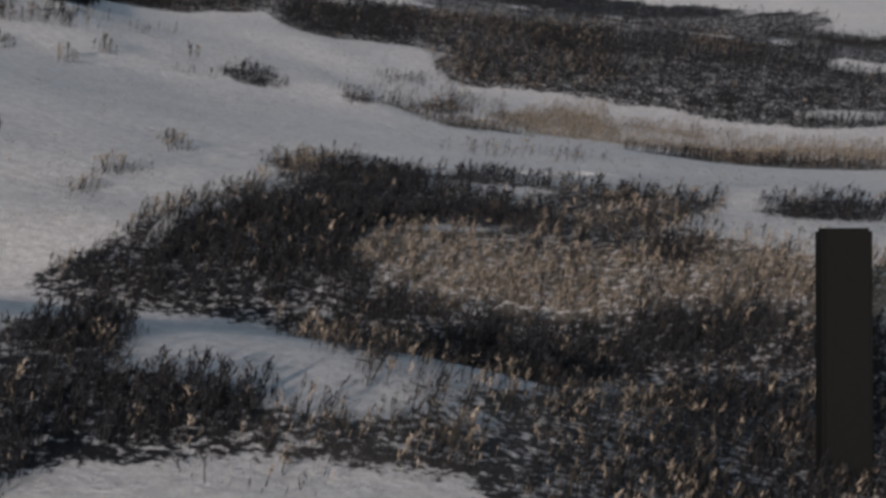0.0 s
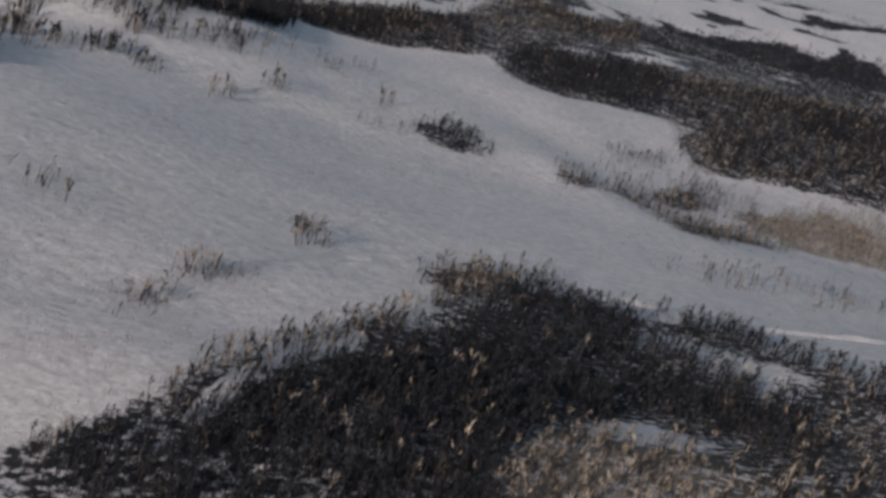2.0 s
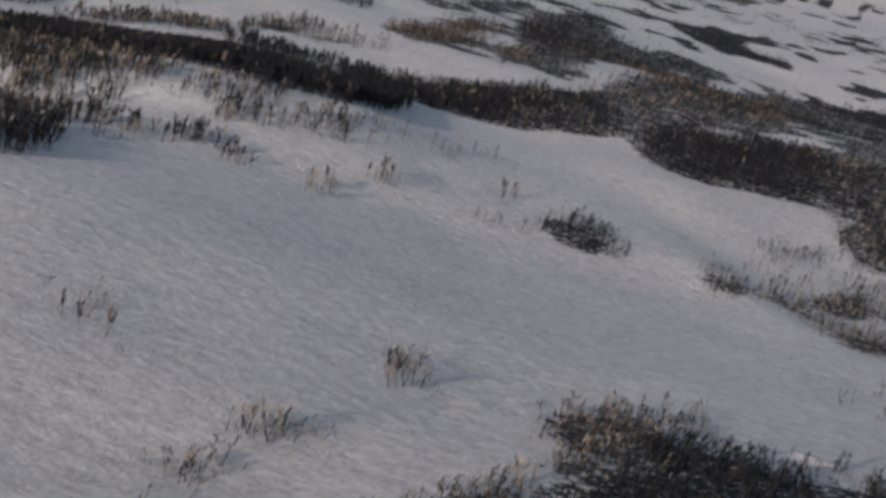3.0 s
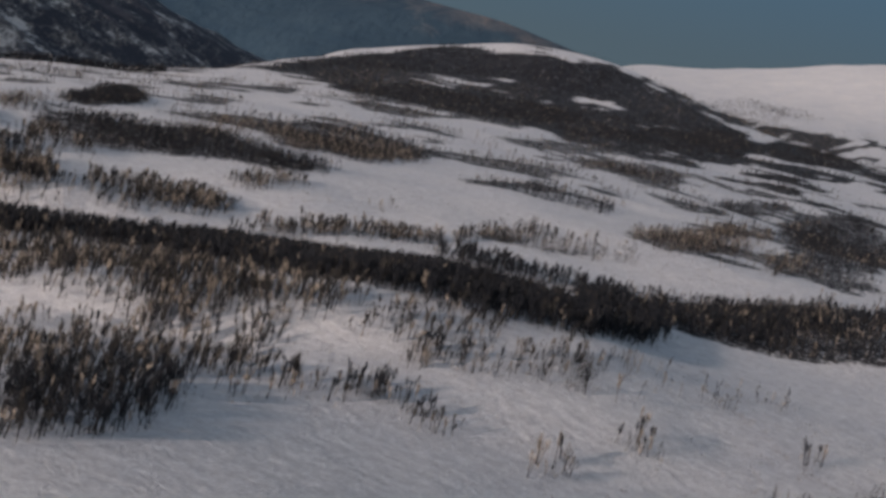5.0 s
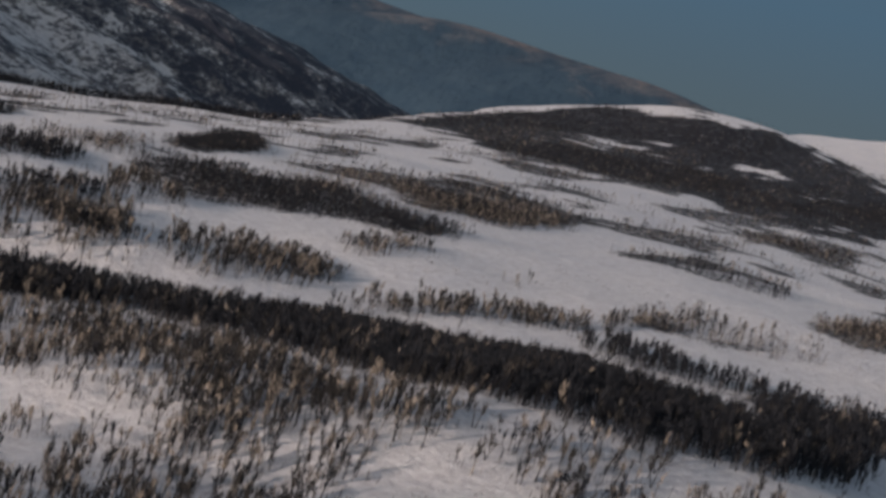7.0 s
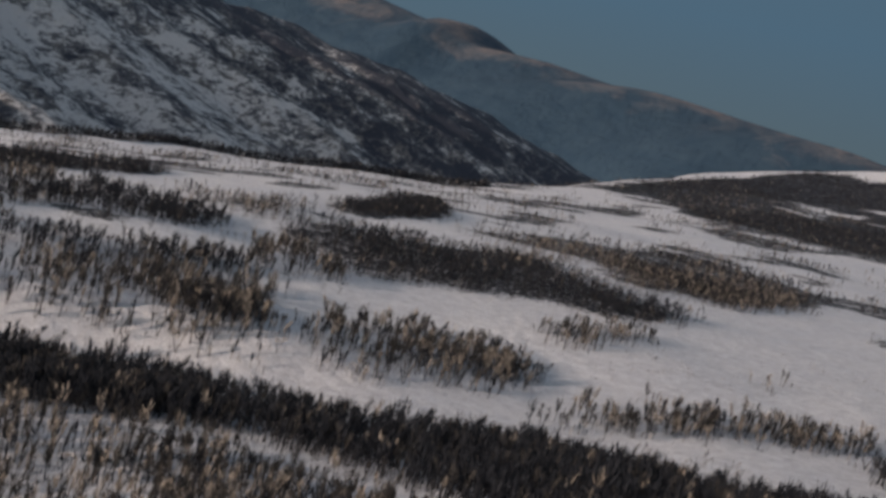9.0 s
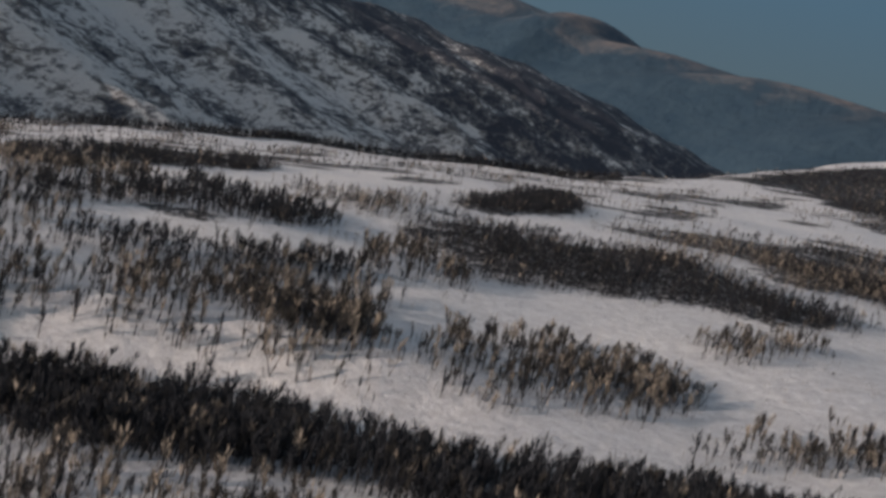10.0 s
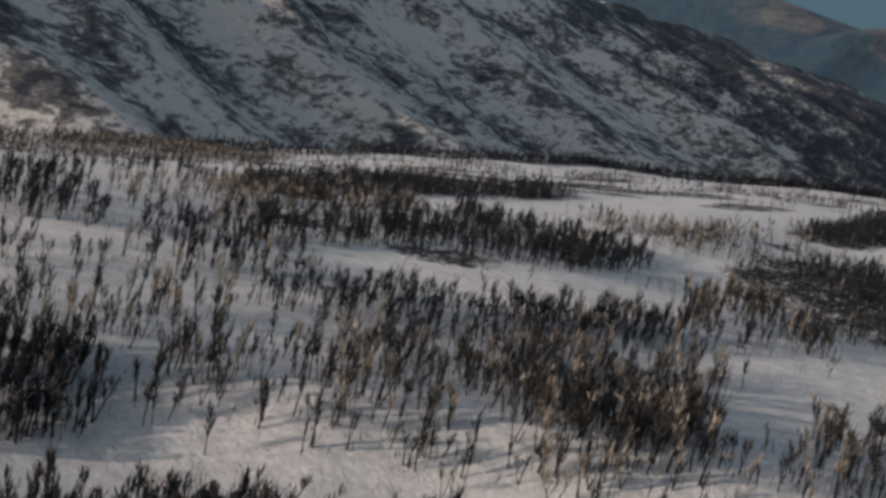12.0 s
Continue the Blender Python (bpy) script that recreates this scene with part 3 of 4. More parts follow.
thicket("mixed", 1.6, 98, (-5.4, 301), (2.5, 300.5), (14.9, 315.6), (29.8, 340.1), (28.3, 327.9), (15.1, 307.1), (-2.1, 294.5))
thicket("mixed", 1.6, 88, (17.6, 301.9), (32.9, 310.2), (32.4, 302.5), (16.9, 281.1))
thicket("dark", 1.8, 117, (-25.6, 302.2), (-21.9, 312.3), (-17.4, 305.8), (-13.3, 298.8), (-14.8, 293.8), (-22.6, 294.9))
thicket("mixed", 1.6, 16, (-35.3, 288.6), (-25.1, 298.2), (-24.3, 294.5), (-34, 286.5))
thicket("open", 1.7, 5, (-51.4, 275.6), (-48.6, 280), (-46.5, 276.1), (-48.1, 267))
thicket("open", 1.7, 5, (-46.4, 286.1), (-43.3, 288.6), (-42.6, 287), (-45.2, 283.4))
thicket("open", 1.7, 5, (-26.2, 213.3), (-23.1, 218.8), (-21.4, 212.5), (-24, 207.4))
thicket("mixed", 1.8, 5, (-32, 178.7), (-29.8, 181.4), (-28.4, 178.3), (-30.4, 175.1))
thicket("open", 1.7, 5, (-29.7, 188.1), (-24.5, 192.4), (-24, 191), (-28.6, 186.2))
thicket("mixed", 1.7, 24, (-11, 215.4), (-4.3, 222.7), (-3.7, 217.2), (-9.1, 209.2))
thicket("dark", 1.8, 109, (-3.9, 212.3), (2, 212.9), (8.7, 213), (8.3, 204.9), (2.1, 204.4), (-2.8, 206))
thicket("dark", 1.8, 150, (12.6, 213.9), (18.3, 213.2), (21.9, 205.3), (29.9, 196.4), (29.4, 192.2), (20, 198.2), (12.9, 206.5))
thicket("mixed", 1.8, 5, (9.1, 214.7), (13.1, 219.6), (13.2, 218.1), (9.3, 213.5))
thicket("open", 1.8, 56, (10.5, 250.9), (37.1, 276.6), (39, 255.3), (37.6, 244.4), (20.3, 242.3), (10.6, 246.3))
thicket("dark", 2.2, 668, (-72.4, 377.7), (-57.8, 388.2), (-47.9, 392.7), (-43.7, 372.5), (-55.4, 359.5), (-67.5, 367.5))
thicket("mixed", 2.0, 302, (-108.2, 308), (-84.8, 293.1), (-78.2, 298.5), (-75.5, 290.1), (-79.5, 283.5), (-76.4, 275), (-88.8, 270.6))
thicket("dark", 2.0, 180, (-80.5, 243.2), (-75.9, 258), (-69, 244.1), (-68.7, 236.2), (-70.7, 225.2))
thicket("mixed", 2.0, 65, (-81.2, 269.6), (-74, 270.9), (-67.9, 272.1), (-63.2, 272.9), (-56.8, 273.8), (-57.2, 269.1), (-64.1, 268.3), (-71.9, 264.7), (-77.2, 260.9))
thicket("mixed", 1.8, 22, (-77.3, 294.2), (-70.7, 297.6), (-67.8, 293.8), (-72.5, 288.7))
thicket("mixed", 1.8, 114, (-69, 287.9), (-63.6, 296.5), (-55.3, 306.5), (-51.3, 317.8), (-52.9, 293.8), (-58.9, 287.8), (-64.9, 283.3))
thicket("open", 1.7, 13, (-49.1, 309.2), (-42.4, 329.9), (-37.4, 327.9), (-39.4, 316.1), (-46.2, 305.3))
thicket("open", 1.7, 5, (-51.3, 275.2), (-48.6, 280.2), (-46.7, 275.7), (-48.2, 267.5))
thicket("open", 1.7, 5, (-46.7, 286.6), (-43.8, 289.8), (-42.9, 288.6), (-45.4, 283.6))
thicket("open", 1.7, 5, (-33.6, 308.9), (-31.9, 310), (-30.5, 305.4), (-31.9, 302.4))
thicket("mixed", 1.7, 8, (-50.5, 202.9), (-47.2, 206.9), (-42.7, 198.2), (-44.1, 196.3), (-48.5, 199.7))
thicket("mixed", 1.7, 11, (-27.2, 214.8), (-23, 217.2), (-20.9, 209.8), (-23.5, 206.2))
thicket("mixed", 1.7, 6, (-29.4, 188.5), (-24.5, 193.6), (-23.7, 190.2), (-28.4, 186.8))
thicket("mixed", 1.7, 6, (-32.3, 180.1), (-28.3, 183), (-27.1, 180.3), (-30.7, 176.7))
thicket("dark", 2.2, 1273, (-22.5, 393.3), (-15.1, 413.1), (1.8, 419.3), (10.3, 426.4), (10.2, 381.8), (-7.5, 372.6), (-18.2, 370.8))
thicket("mixed", 2.1, 1850, (-66.9, 376.9), (-54.1, 395.1), (-36.9, 418.3), (-33.7, 500.4), (2.9, 730.5), (1.7, 437.2), (-15.4, 418.4), (-26.4, 378.2), (-39.4, 371), (-52, 363.2))
thicket("dark", 2.1, 743, (-61.1, 381.8), (-32.6, 418.7), (-28, 382.9), (-39.7, 373), (-53.7, 362.1))
thicket("dark", 2.1, 989, (-30.7, 453.7), (3.3, 712.4), (1.8, 475.7), (-16.8, 438.3), (-26.6, 424.2))
thicket("dark", 2.0, 1850, (-83.9, 635.8), (-74.9, 723.2), (-52.6, 677.3), (-30.7, 705.2), (-22.7, 677.2), (-40.4, 500.9), (-45.3, 495.7), (-39.7, 441), (-44.4, 432.6), (-53.5, 452.8))
thicket("mixed", 1.8, 142, (-62.7, 456.5), (-56, 467.2), (-51.2, 446.5), (-55.9, 426))
thicket("mixed", 1.8, 524, (-84.6, 438.3), (-76, 504.4), (-64.3, 452.1), (-73.8, 419.5))
thicket("mixed", 1.8, 191, (-101.6, 402.5), (-97.1, 423), (-87.9, 409), (-79.2, 422.4), (-75.8, 406.1), (-86.4, 397.1), (-95.2, 397.1))
thicket("mixed", 1.8, 136, (-124.5, 359.7), (-111.5, 376.9), (-99, 394.9), (-97.1, 389.9), (-107.8, 368.5), (-121.3, 353.5))
thicket("dark", 1.6, 230, (-137.8, 817.2), (-131.7, 867.1), (-96.6, 905.4), (-92.6, 853.4), (-123.6, 822.8), (-135.6, 807.4))
thicket("dark", 1.6, 87, (-121.4, 736.7), (-100.9, 769.4), (-98.2, 745.5), (-119.6, 728.8))
thicket("dark", 1.6, 98, (-97.6, 574.1), (-89.9, 671.2), (-88.5, 664.3), (-91.9, 554.6))
thicket("dark", 1.6, 1374, (-154.6, 995.2), (-158.2, 1305), (-110.6, 1131.3), (-79.8, 1097.9), (-73, 1017.1), (-109.5, 985.4), (-146.6, 951.9))
thicket("dark", 1.6, 458, (-157.8, 1453.3), (-98.4, 1397.6), (-43.2, 1397.4), (-6.6, 1403), (-5.2, 1349.9), (-73.6, 1357), (-118.5, 1385.9))
thicket("dark", 1.6, 83, (-39.1, 821.5), (-16.5, 846.3), (-0, 851.4), (0.4, 828.3), (-26.3, 807.9))
thicket("dark", 1.6, 386, (-59, 801.2), (-34.9, 829.7), (-12.2, 801.1), (1.1, 797.1), (1.6, 782), (-30.3, 762.5), (-46.5, 794))
thicket("mixed", 1.6, 595, (-273.3, 1495.2), (-217.4, 1451.3), (-198.2, 1448.1), (-207.5, 1397.1), (-185.8, 1049.7))
thicket("mixed", 1.6, 324, (-110.7, 1317.2), (-81.2, 1250.2), (-26.1, 1177.5), (-30.6, 1109.3), (-79, 1130))
thicket("dark", 1.6, 170, (-148.4, 653.5), (-130, 676.7), (-121.9, 660), (-133, 610.4))
thicket("dark", 1.6, 196, (-126.9, 462.3), (-113, 473.3), (-98.5, 480.9), (-95.5, 465), (-109.9, 463.7))
thicket("dark", 1.8, 1850, (-322.8, 762.7), (-365, 946.3), (-344.8, 1028.8), (-307.4, 1007.1), (-266.5, 1019.8), (-240.3, 1042.3), (-229.2, 1027.6), (-249, 969.7), (-274.2, 953.8), (-306.9, 920.2), (-315.2, 875), (-312.5, 800.9))
thicket("mixed", 1.8, 215, (-310.4, 779.8), (-310.6, 863.9), (-283.7, 875.4), (-272.3, 774.6), (-283, 732.9))
thicket("dark", 1.8, 1850, (-276.5, 729.2), (-273.7, 802.1), (-255, 820.8), (-231.2, 867.5), (-212.5, 859.3), (-200.8, 794), (-212.6, 736.9), (-237.7, 714), (-256.8, 706.2))
thicket("mixed", 1.8, 150, (-283.7, 875.4), (-271, 944.3), (-255.1, 941.9), (-243, 905.8), (-259.8, 834))
thicket("dark", 1.8, 113, (-268.7, 955.5), (-234.1, 1000.6), (-227.2, 978.6), (-240.6, 953.3), (-254.6, 941))
thicket("mixed", 1.7, 1804, (-234.8, 1003.5), (-217.6, 1021.1), (-299.2, 1544.6), (-285.7, 1643.8), (-232.4, 1571.6), (-176.4, 1055.9), (-202.9, 912.4))
thicket("dark", 1.9, 1405, (-187.5, 742.5), (-185.3, 843.6), (-183.9, 988.3), (-169.6, 1037.8), (-135, 837.5), (-149.2, 794.1), (-166.7, 771.8), (-181, 743.3))
thicket("dark", 1.7, 899, (-160.4, 974.3), (-141.2, 1203.4), (-112.8, 973), (-143.2, 880.8))
thicket("dark", 1.7, 113, (-124.8, 777.3), (-104.8, 815.7), (-105.1, 782.3), (-123.4, 765.3))
thicket("mixed", 1.7, 814, (-230.5, 1410.9), (-203.1, 1448.5), (-168.4, 1409.7), (-157.9, 1337.4), (-162.9, 1035.8))
thicket("dark", 1.6, 327, (-274.7, 1615.3), (-229.9, 1610.4), (-202.8, 1560.6), (-215.2, 1523.6), (-259.5, 1562.2))
thicket("mixed", 1.7, 121, (-125.3, 465.5), (-122.5, 497.8), (-114.9, 512.9), (-102.8, 508.1), (-98.2, 475.3), (-110.4, 479.8), (-121.2, 457.6))
thicket("mixed", 1.7, 203, (-152.2, 613.3), (-148.2, 683.8), (-128.7, 691.9), (-124.3, 648.3), (-138.5, 613.9))
thicket("dark", 1.7, 176, (-105.4, 634.3), (-94.7, 704.7), (-91.5, 679.6), (-96.8, 597.2))
thicket("mixed", 1.9, 286, (-82.7, 436.4), (-78, 489.3), (-71.7, 524.7), (-65, 475.1), (-72.7, 428.7), (-79.9, 426.1))
thicket("dark", 1.9, 530, (-84.4, 619.3), (-78.2, 704), (-48.4, 454.3), (-55.3, 454.5), (-63.2, 491.8))
thicket("open", 1.6, 26, (-169.6, 537.6), (-155.2, 527.8), (-157.8, 603.8), (-148.9, 576.1), (-147.3, 507.4))
thicket("mixed", 2.0, 258, (-68.8, 377.5), (-61.1, 386.8), (-51.1, 398.9), (-44.1, 419.4), (-38.5, 380), (-46.7, 375.3), (-57.9, 372.9), (-67.7, 373.8))
thicket("dark", 2.0, 254, (-60.9, 386.5), (-42.9, 410.6), (-39.5, 386.6), (-47.7, 380.9))
thicket("dark", 2.2, 556, (-74.2, 367.9), (-69.7, 376), (-56.5, 350.9), (-54.9, 327.2), (-58.9, 315.1))
thicket("mixed", 2.0, 44, (-78.1, 288.9), (-72.6, 289.3), (-68.7, 293.3), (-69.3, 305), (-64.4, 305.3), (-62.8, 296.3), (-67.5, 288.5), (-73.8, 285.4))
thicket("mixed", 1.9, 37, (-68.5, 287), (-59.8, 300.5), (-55.7, 306.4), (-53.9, 299.1), (-56.6, 292), (-61.4, 289.9), (-65.5, 281.5))
thicket("open", 1.8, 8, (-50.7, 294.1), (-45.4, 313.1), (-38.1, 333.3), (-36.9, 326.7), (-44.5, 309.9))
thicket("open", 1.8, 5, (-51.9, 306.6), (-49.8, 315.8), (-48.8, 313.8), (-50.8, 303.9))
thicket("mixed", 2.1, 222, (-91.6, 253), (-94.2, 271.2), (-89.2, 274), (-84.6, 273.2), (-72.6, 249.5), (-71, 238.1), (-70.1, 231.6), (-71.4, 227.1))
thicket("dark", 2.1, 29, (-78.9, 236.4), (-77.6, 243), (-72.5, 236.6), (-70.4, 230.9), (-71.7, 227.5))
thicket("mixed", 2.0, 20, (-85.8, 275.2), (-76, 272.6), (-74.3, 272.1), (-74.6, 265.4), (-79.7, 266.5))
thicket("dark", 2.0, 23, (-71.4, 272.9), (-66.1, 275.6), (-62.8, 275.3), (-57.1, 272.6), (-55.2, 274.4), (-57.7, 272), (-63.4, 272.4), (-69.1, 271.4))
thicket("open", 1.8, 5, (-76.3, 264), (-72, 268.8), (-68.5, 262.3), (-70.9, 256.2))
thicket("dark", 2.2, 1122, (-155.4, 322.5), (-149.8, 334.2), (-140.7, 334.2), (-129.5, 333.6), (-121.8, 338.3), (-108.2, 316.7), (-119.9, 320.2), (-129.7, 320.3), (-134.8, 316), (-140.5, 307.5))
thicket("dark", 2.2, 1850, (-121.8, 338.3), (-116.2, 344.9), (-108.2, 348.6), (-97.5, 345.7), (-79.4, 302.8), (-89.3, 305.1), (-104.9, 314.9), (-108.2, 316.7))
thicket("dark", 2.2, 1850, (-97.5, 345.7), (-90.4, 350.3), (-77.7, 337.1), (-63.2, 340.6), (-57.5, 314.1), (-67.3, 304.8), (-71.9, 303.5), (-79, 301.8))
thicket("dark", 2.1, 226, (-100.3, 376.7), (-90.5, 377.6), (-80.1, 376.1), (-71.5, 379.9), (-70.3, 375.2), (-80.5, 367), (-93.5, 367.8))
thicket("mixed", 2.0, 360, (-136.7, 304.9), (-121.6, 313.8), (-100.8, 307.8), (-86, 284), (-90, 281), (-94.4, 280.1), (-101, 282.1), (-107.6, 283.1), (-124.1, 292.2))
thicket("mixed", 2.0, 79, (-100.8, 307.8), (-87.1, 300.4), (-79.5, 298.3), (-77.6, 292), (-79.4, 286.5), (-85.6, 283.4))
thicket("dark", 1.8, 459, (-214.8, 450.6), (-222.7, 477.1), (-235.2, 514), (-212.7, 485.2), (-210.7, 461.6))
thicket("mixed", 1.8, 35, (-213.9, 432.4), (-212, 446.5), (-210.7, 448.6), (-207, 425))
thicket("mixed", 2.0, 97, (-151.8, 364), (-151.9, 374), (-143.4, 379.7), (-135.5, 376.8), (-130.2, 363.8), (-139.5, 363.4), (-142.7, 353.4))
thicket("mixed", 1.8, 56, (-142.3, 392.3), (-141.6, 404), (-136.9, 413.2), (-134.3, 390.7), (-138.4, 385.9))
thicket("mixed", 1.8, 218, (-122.2, 366), (-113.4, 381.3), (-102.3, 390.8), (-95.9, 417.8), (-83.3, 419.5), (-82.1, 415.5), (-95.3, 403.8), (-101.4, 379.5), (-109.2, 372.2), (-118.1, 361.2))
thicket("dark", 1.8, 512, (-184.2, 483.6), (-167.7, 487.6), (-152, 487.9), (-145.4, 466.7), (-160.2, 459.9))
thicket("dark", 1.8, 145, (-165.8, 497.2), (-167.1, 537.2), (-152, 522.1), (-147.4, 496.9), (-158.2, 491.3))
thicket("dark", 1.7, 68, (-126.3, 466.3), (-122.4, 489.3), (-117, 508.9), (-112.4, 487.8), (-119.6, 464.4))
thicket("mixed", 1.7, 97, (-142.1, 540.7), (-142.7, 602.6), (-142.1, 672), (-139.1, 660.3), (-133.2, 544.8))
thicket("mixed", 1.7, 129, (-274.5, 703.9), (-234.8, 678.1), (-218.8, 697.1), (-210.9, 671.2), (-221, 637.5))
thicket("dark", 2.0, 702, (-253.1, 398.7), (-267.5, 432.9), (-262.1, 438.1), (-242.8, 418.4), (-244.2, 407.9), (-211.8, 364.2))
thicket("dark", 1.9, 266, (-260.6, 435.3), (-259, 449.5), (-252.5, 454), (-247.1, 435.8), (-245, 421.2))
thicket("dark", 2.0, 320, (-195, 350.3), (-209.3, 382.6), (-206.8, 394), (-200.6, 403.4), (-196.4, 402.8), (-186.4, 380.2), (-191.5, 371.8), (-194.3, 361.9), (-192.3, 348.2))
thicket("mixed", 1.8, 151, (-206.4, 359.5), (-233.7, 406.6), (-214.3, 389.6), (-198.6, 353.3))
thicket("dark", 2.1, 95, (-181.3, 350.2), (-177.4, 361.8), (-171.3, 377.9), (-166.5, 372.4), (-170, 362.5), (-174.2, 351.1), (-176.4, 346))
thicket("mixed", 2.0, 137, (-174.6, 342.2), (-171.5, 355.8), (-164.9, 370.3), (-161.9, 371.4), (-151.7, 348), (-150.7, 341.4), (-155, 336.3), (-159.1, 332), (-165.4, 333.6))
thicket("open", 2.0, 15, (-170.9, 330.8), (-172.2, 340.7), (-161.1, 331.4), (-164.5, 326.4))
thicket("mixed", 2.0, 106, (-178.8, 383.2), (-183.3, 401.8), (-166.1, 387.7), (-164.3, 377.2), (-169.8, 376.3))
thicket("dark", 1.9, 622, (-214.2, 450.6), (-225.7, 483.4), (-229.3, 506.3), (-210.3, 480.6), (-205.9, 454.7), (-208.6, 443.3))
thicket("mixed", 1.8, 127, (-224.4, 422.6), (-211.1, 423), (-208.1, 431.3), (-200.6, 420.3), (-201.7, 408.3))
thicket("dark", 1.9, 225, (-193.5, 410.2), (-188.2, 423), (-179.4, 426.4), (-164.4, 419.1), (-154.2, 424.2), (-151.9, 420.2), (-159.8, 411.8), (-169.5, 410.4), (-179.7, 406.7), (-185.5, 402.6))
thicket("mixed", 1.8, 120, (-179, 428.9), (-178.4, 444.4), (-170.4, 453.7), (-167.5, 443.3), (-170.2, 429.1))
thicket("dark", 1.8, 363, (-202.8, 477.2), (-195.5, 493.3), (-189.9, 526.2), (-170.1, 552.1), (-160, 517.7), (-166.9, 498.3), (-183.1, 488.5), (-192.3, 466.8))
thicket("mixed", 1.8, 287, (-162.7, 452.9), (-160.8, 483.5), (-150, 490.1), (-144.1, 464.8), (-152.1, 453.1), (-157.7, 444.7))
thicket("dark", 1.8, 113, (-154.5, 425.1), (-147, 432.2), (-139.9, 433.9), (-138.5, 422.3), (-147.4, 417.3))
thicket("mixed", 2.0, 91, (-149.4, 377), (-141.5, 381.1), (-133.5, 376.1), (-129.9, 370.1), (-132.5, 364.4), (-140.8, 367.9))
thicket("tan", 1.6, 12, (-137.8, 348.7), (-135.8, 361.8), (-134.1, 365), (-131.2, 354.9), (-135.2, 347.6))
thicket("open", 1.9, 28, (-147, 348.4), (-149.7, 373.2), (-146.4, 372.5), (-140.4, 351.2), (-143.2, 345.6))
thicket("mixed", 1.9, 39, (-125.7, 362.5), (-120.7, 376.2), (-110.2, 386.3), (-107.8, 380), (-114.3, 374.3), (-117.5, 364.1), (-123.8, 360.9))
thicket("mixed", 1.8, 6, (-119.9, 398.3), (-118.1, 406.9), (-115.9, 397.5), (-117.9, 393.6))
thicket("dark", 2.2, 450, (-159.5, 322.3), (-156.1, 326), (-149.8, 328.3), (-144.2, 331.7), (-140.2, 333.4), (-128.4, 319.7), (-132.8, 316.6), (-140.1, 316.3), (-148.2, 313.2))
thicket("mixed", 2.1, 154, (-144.7, 310.1), (-137.4, 313.5), (-130.7, 314.2), (-126.2, 317.1), (-111.2, 306.4), (-119, 298.3), (-129.1, 297.6))
thicket("dark", 2.2, 180, (-159, 315.9), (-158.3, 323.8), (-155.4, 327.6), (-152.6, 328.4), (-150.4, 325), (-146.1, 315), (-147, 308.3))
thicket("mixed", 1.8, 1494, (-303.6, 388.4), (-385.7, 463.2), (-360.6, 483.6), (-293.6, 432.1), (-268.5, 397.1), (-247.4, 359.1))
thicket("dark", 2.0, 117, (-215.1, 342.2), (-224.3, 361.1), (-256.9, 409), (-251.3, 426.5), (-246.8, 422.4), (-251.3, 409.8), (-254.9, 407.5), (-220.8, 359), (-213.2, 341.3))
thicket("tan", 1.7, 114, (-213.9, 355.1), (-247.2, 401.4), (-214.9, 376.9), (-208.1, 361.9), (-203.7, 348.9))
thicket("dark", 2.1, 107, (-211.3, 340.2), (-213.1, 348.9), (-198, 345.2), (-200.9, 356.6), (-195.2, 352.7), (-196.6, 344), (-199.7, 341.4), (-202.9, 336.2))
thicket("dark", 2.1, 53, (-205.7, 360.1), (-198.6, 363.6), (-199.6, 379.4), (-194.7, 374.9), (-193.5, 362), (-194.9, 353.5))
thicket("dark", 1.9, 159, (-264, 440.6), (-262.1, 451.9), (-252.2, 453.1), (-250, 437.6))
thicket("dark", 2.0, 130, (-231.5, 409), (-208.7, 395.5), (-201.2, 403.5), (-195.6, 402.1), (-187.1, 383.8), (-196.1, 387.2), (-202.4, 384.3))
thicket("mixed", 1.8, 65, (-227.7, 424.3), (-214.2, 428), (-208.9, 433.7), (-204.3, 420.6), (-212.1, 416.2))
thicket("dark", 1.9, 140, (-201.2, 420.5), (-187.5, 428.2), (-187.4, 437), (-181.3, 426.8), (-189.2, 414.7))
thicket("mixed", 1.8, 29, (-204.7, 414.6), (-198.6, 416.8), (-192.4, 419), (-193.6, 411.6), (-198.4, 408))
thicket("mixed", 2.1, 50, (-197.1, 333.2), (-193, 341.8), (-190.7, 349.4), (-190.3, 357.2), (-185.4, 351.5), (-186.8, 342.4), (-186.3, 333.9), (-186.7, 328.1))
thicket("dark", 2.2, 86, (-185.6, 347.9), (-182.3, 357.9), (-176.7, 363.5), (-172.5, 370.6), (-170, 376), (-167.4, 370.9), (-173.2, 360.3), (-178, 354.4), (-180.2, 344.4))
thicket("mixed", 2.1, 122, (-172.7, 345.2), (-171.2, 358.1), (-165.7, 368.8), (-159.9, 365.1), (-148.8, 350.1), (-144.7, 347.6), (-147.7, 342.8), (-151.7, 339.2), (-155.6, 336.1), (-158.5, 336.8), (-162, 335.1), (-167.9, 336.9))
thicket("dark", 2.1, 61, (-164.9, 351.8), (-164.1, 366.8), (-150.2, 351.5), (-146.2, 347.2), (-148.1, 343.3), (-152.6, 343.8), (-157.4, 344.4))
thicket("mixed", 2.0, 14, (-172.3, 378.1), (-167.2, 382.2), (-165.3, 386.9), (-163, 382.1), (-166.5, 376.1))
thicket("mixed", 1.9, 19, (-181.8, 393.1), (-180.9, 401.4), (-176.7, 395.7), (-173.9, 384.2))
thicket("mixed", 2.0, 15, (-152.4, 365.1), (-152.4, 375.6), (-147.3, 367.8), (-147.2, 358.6))
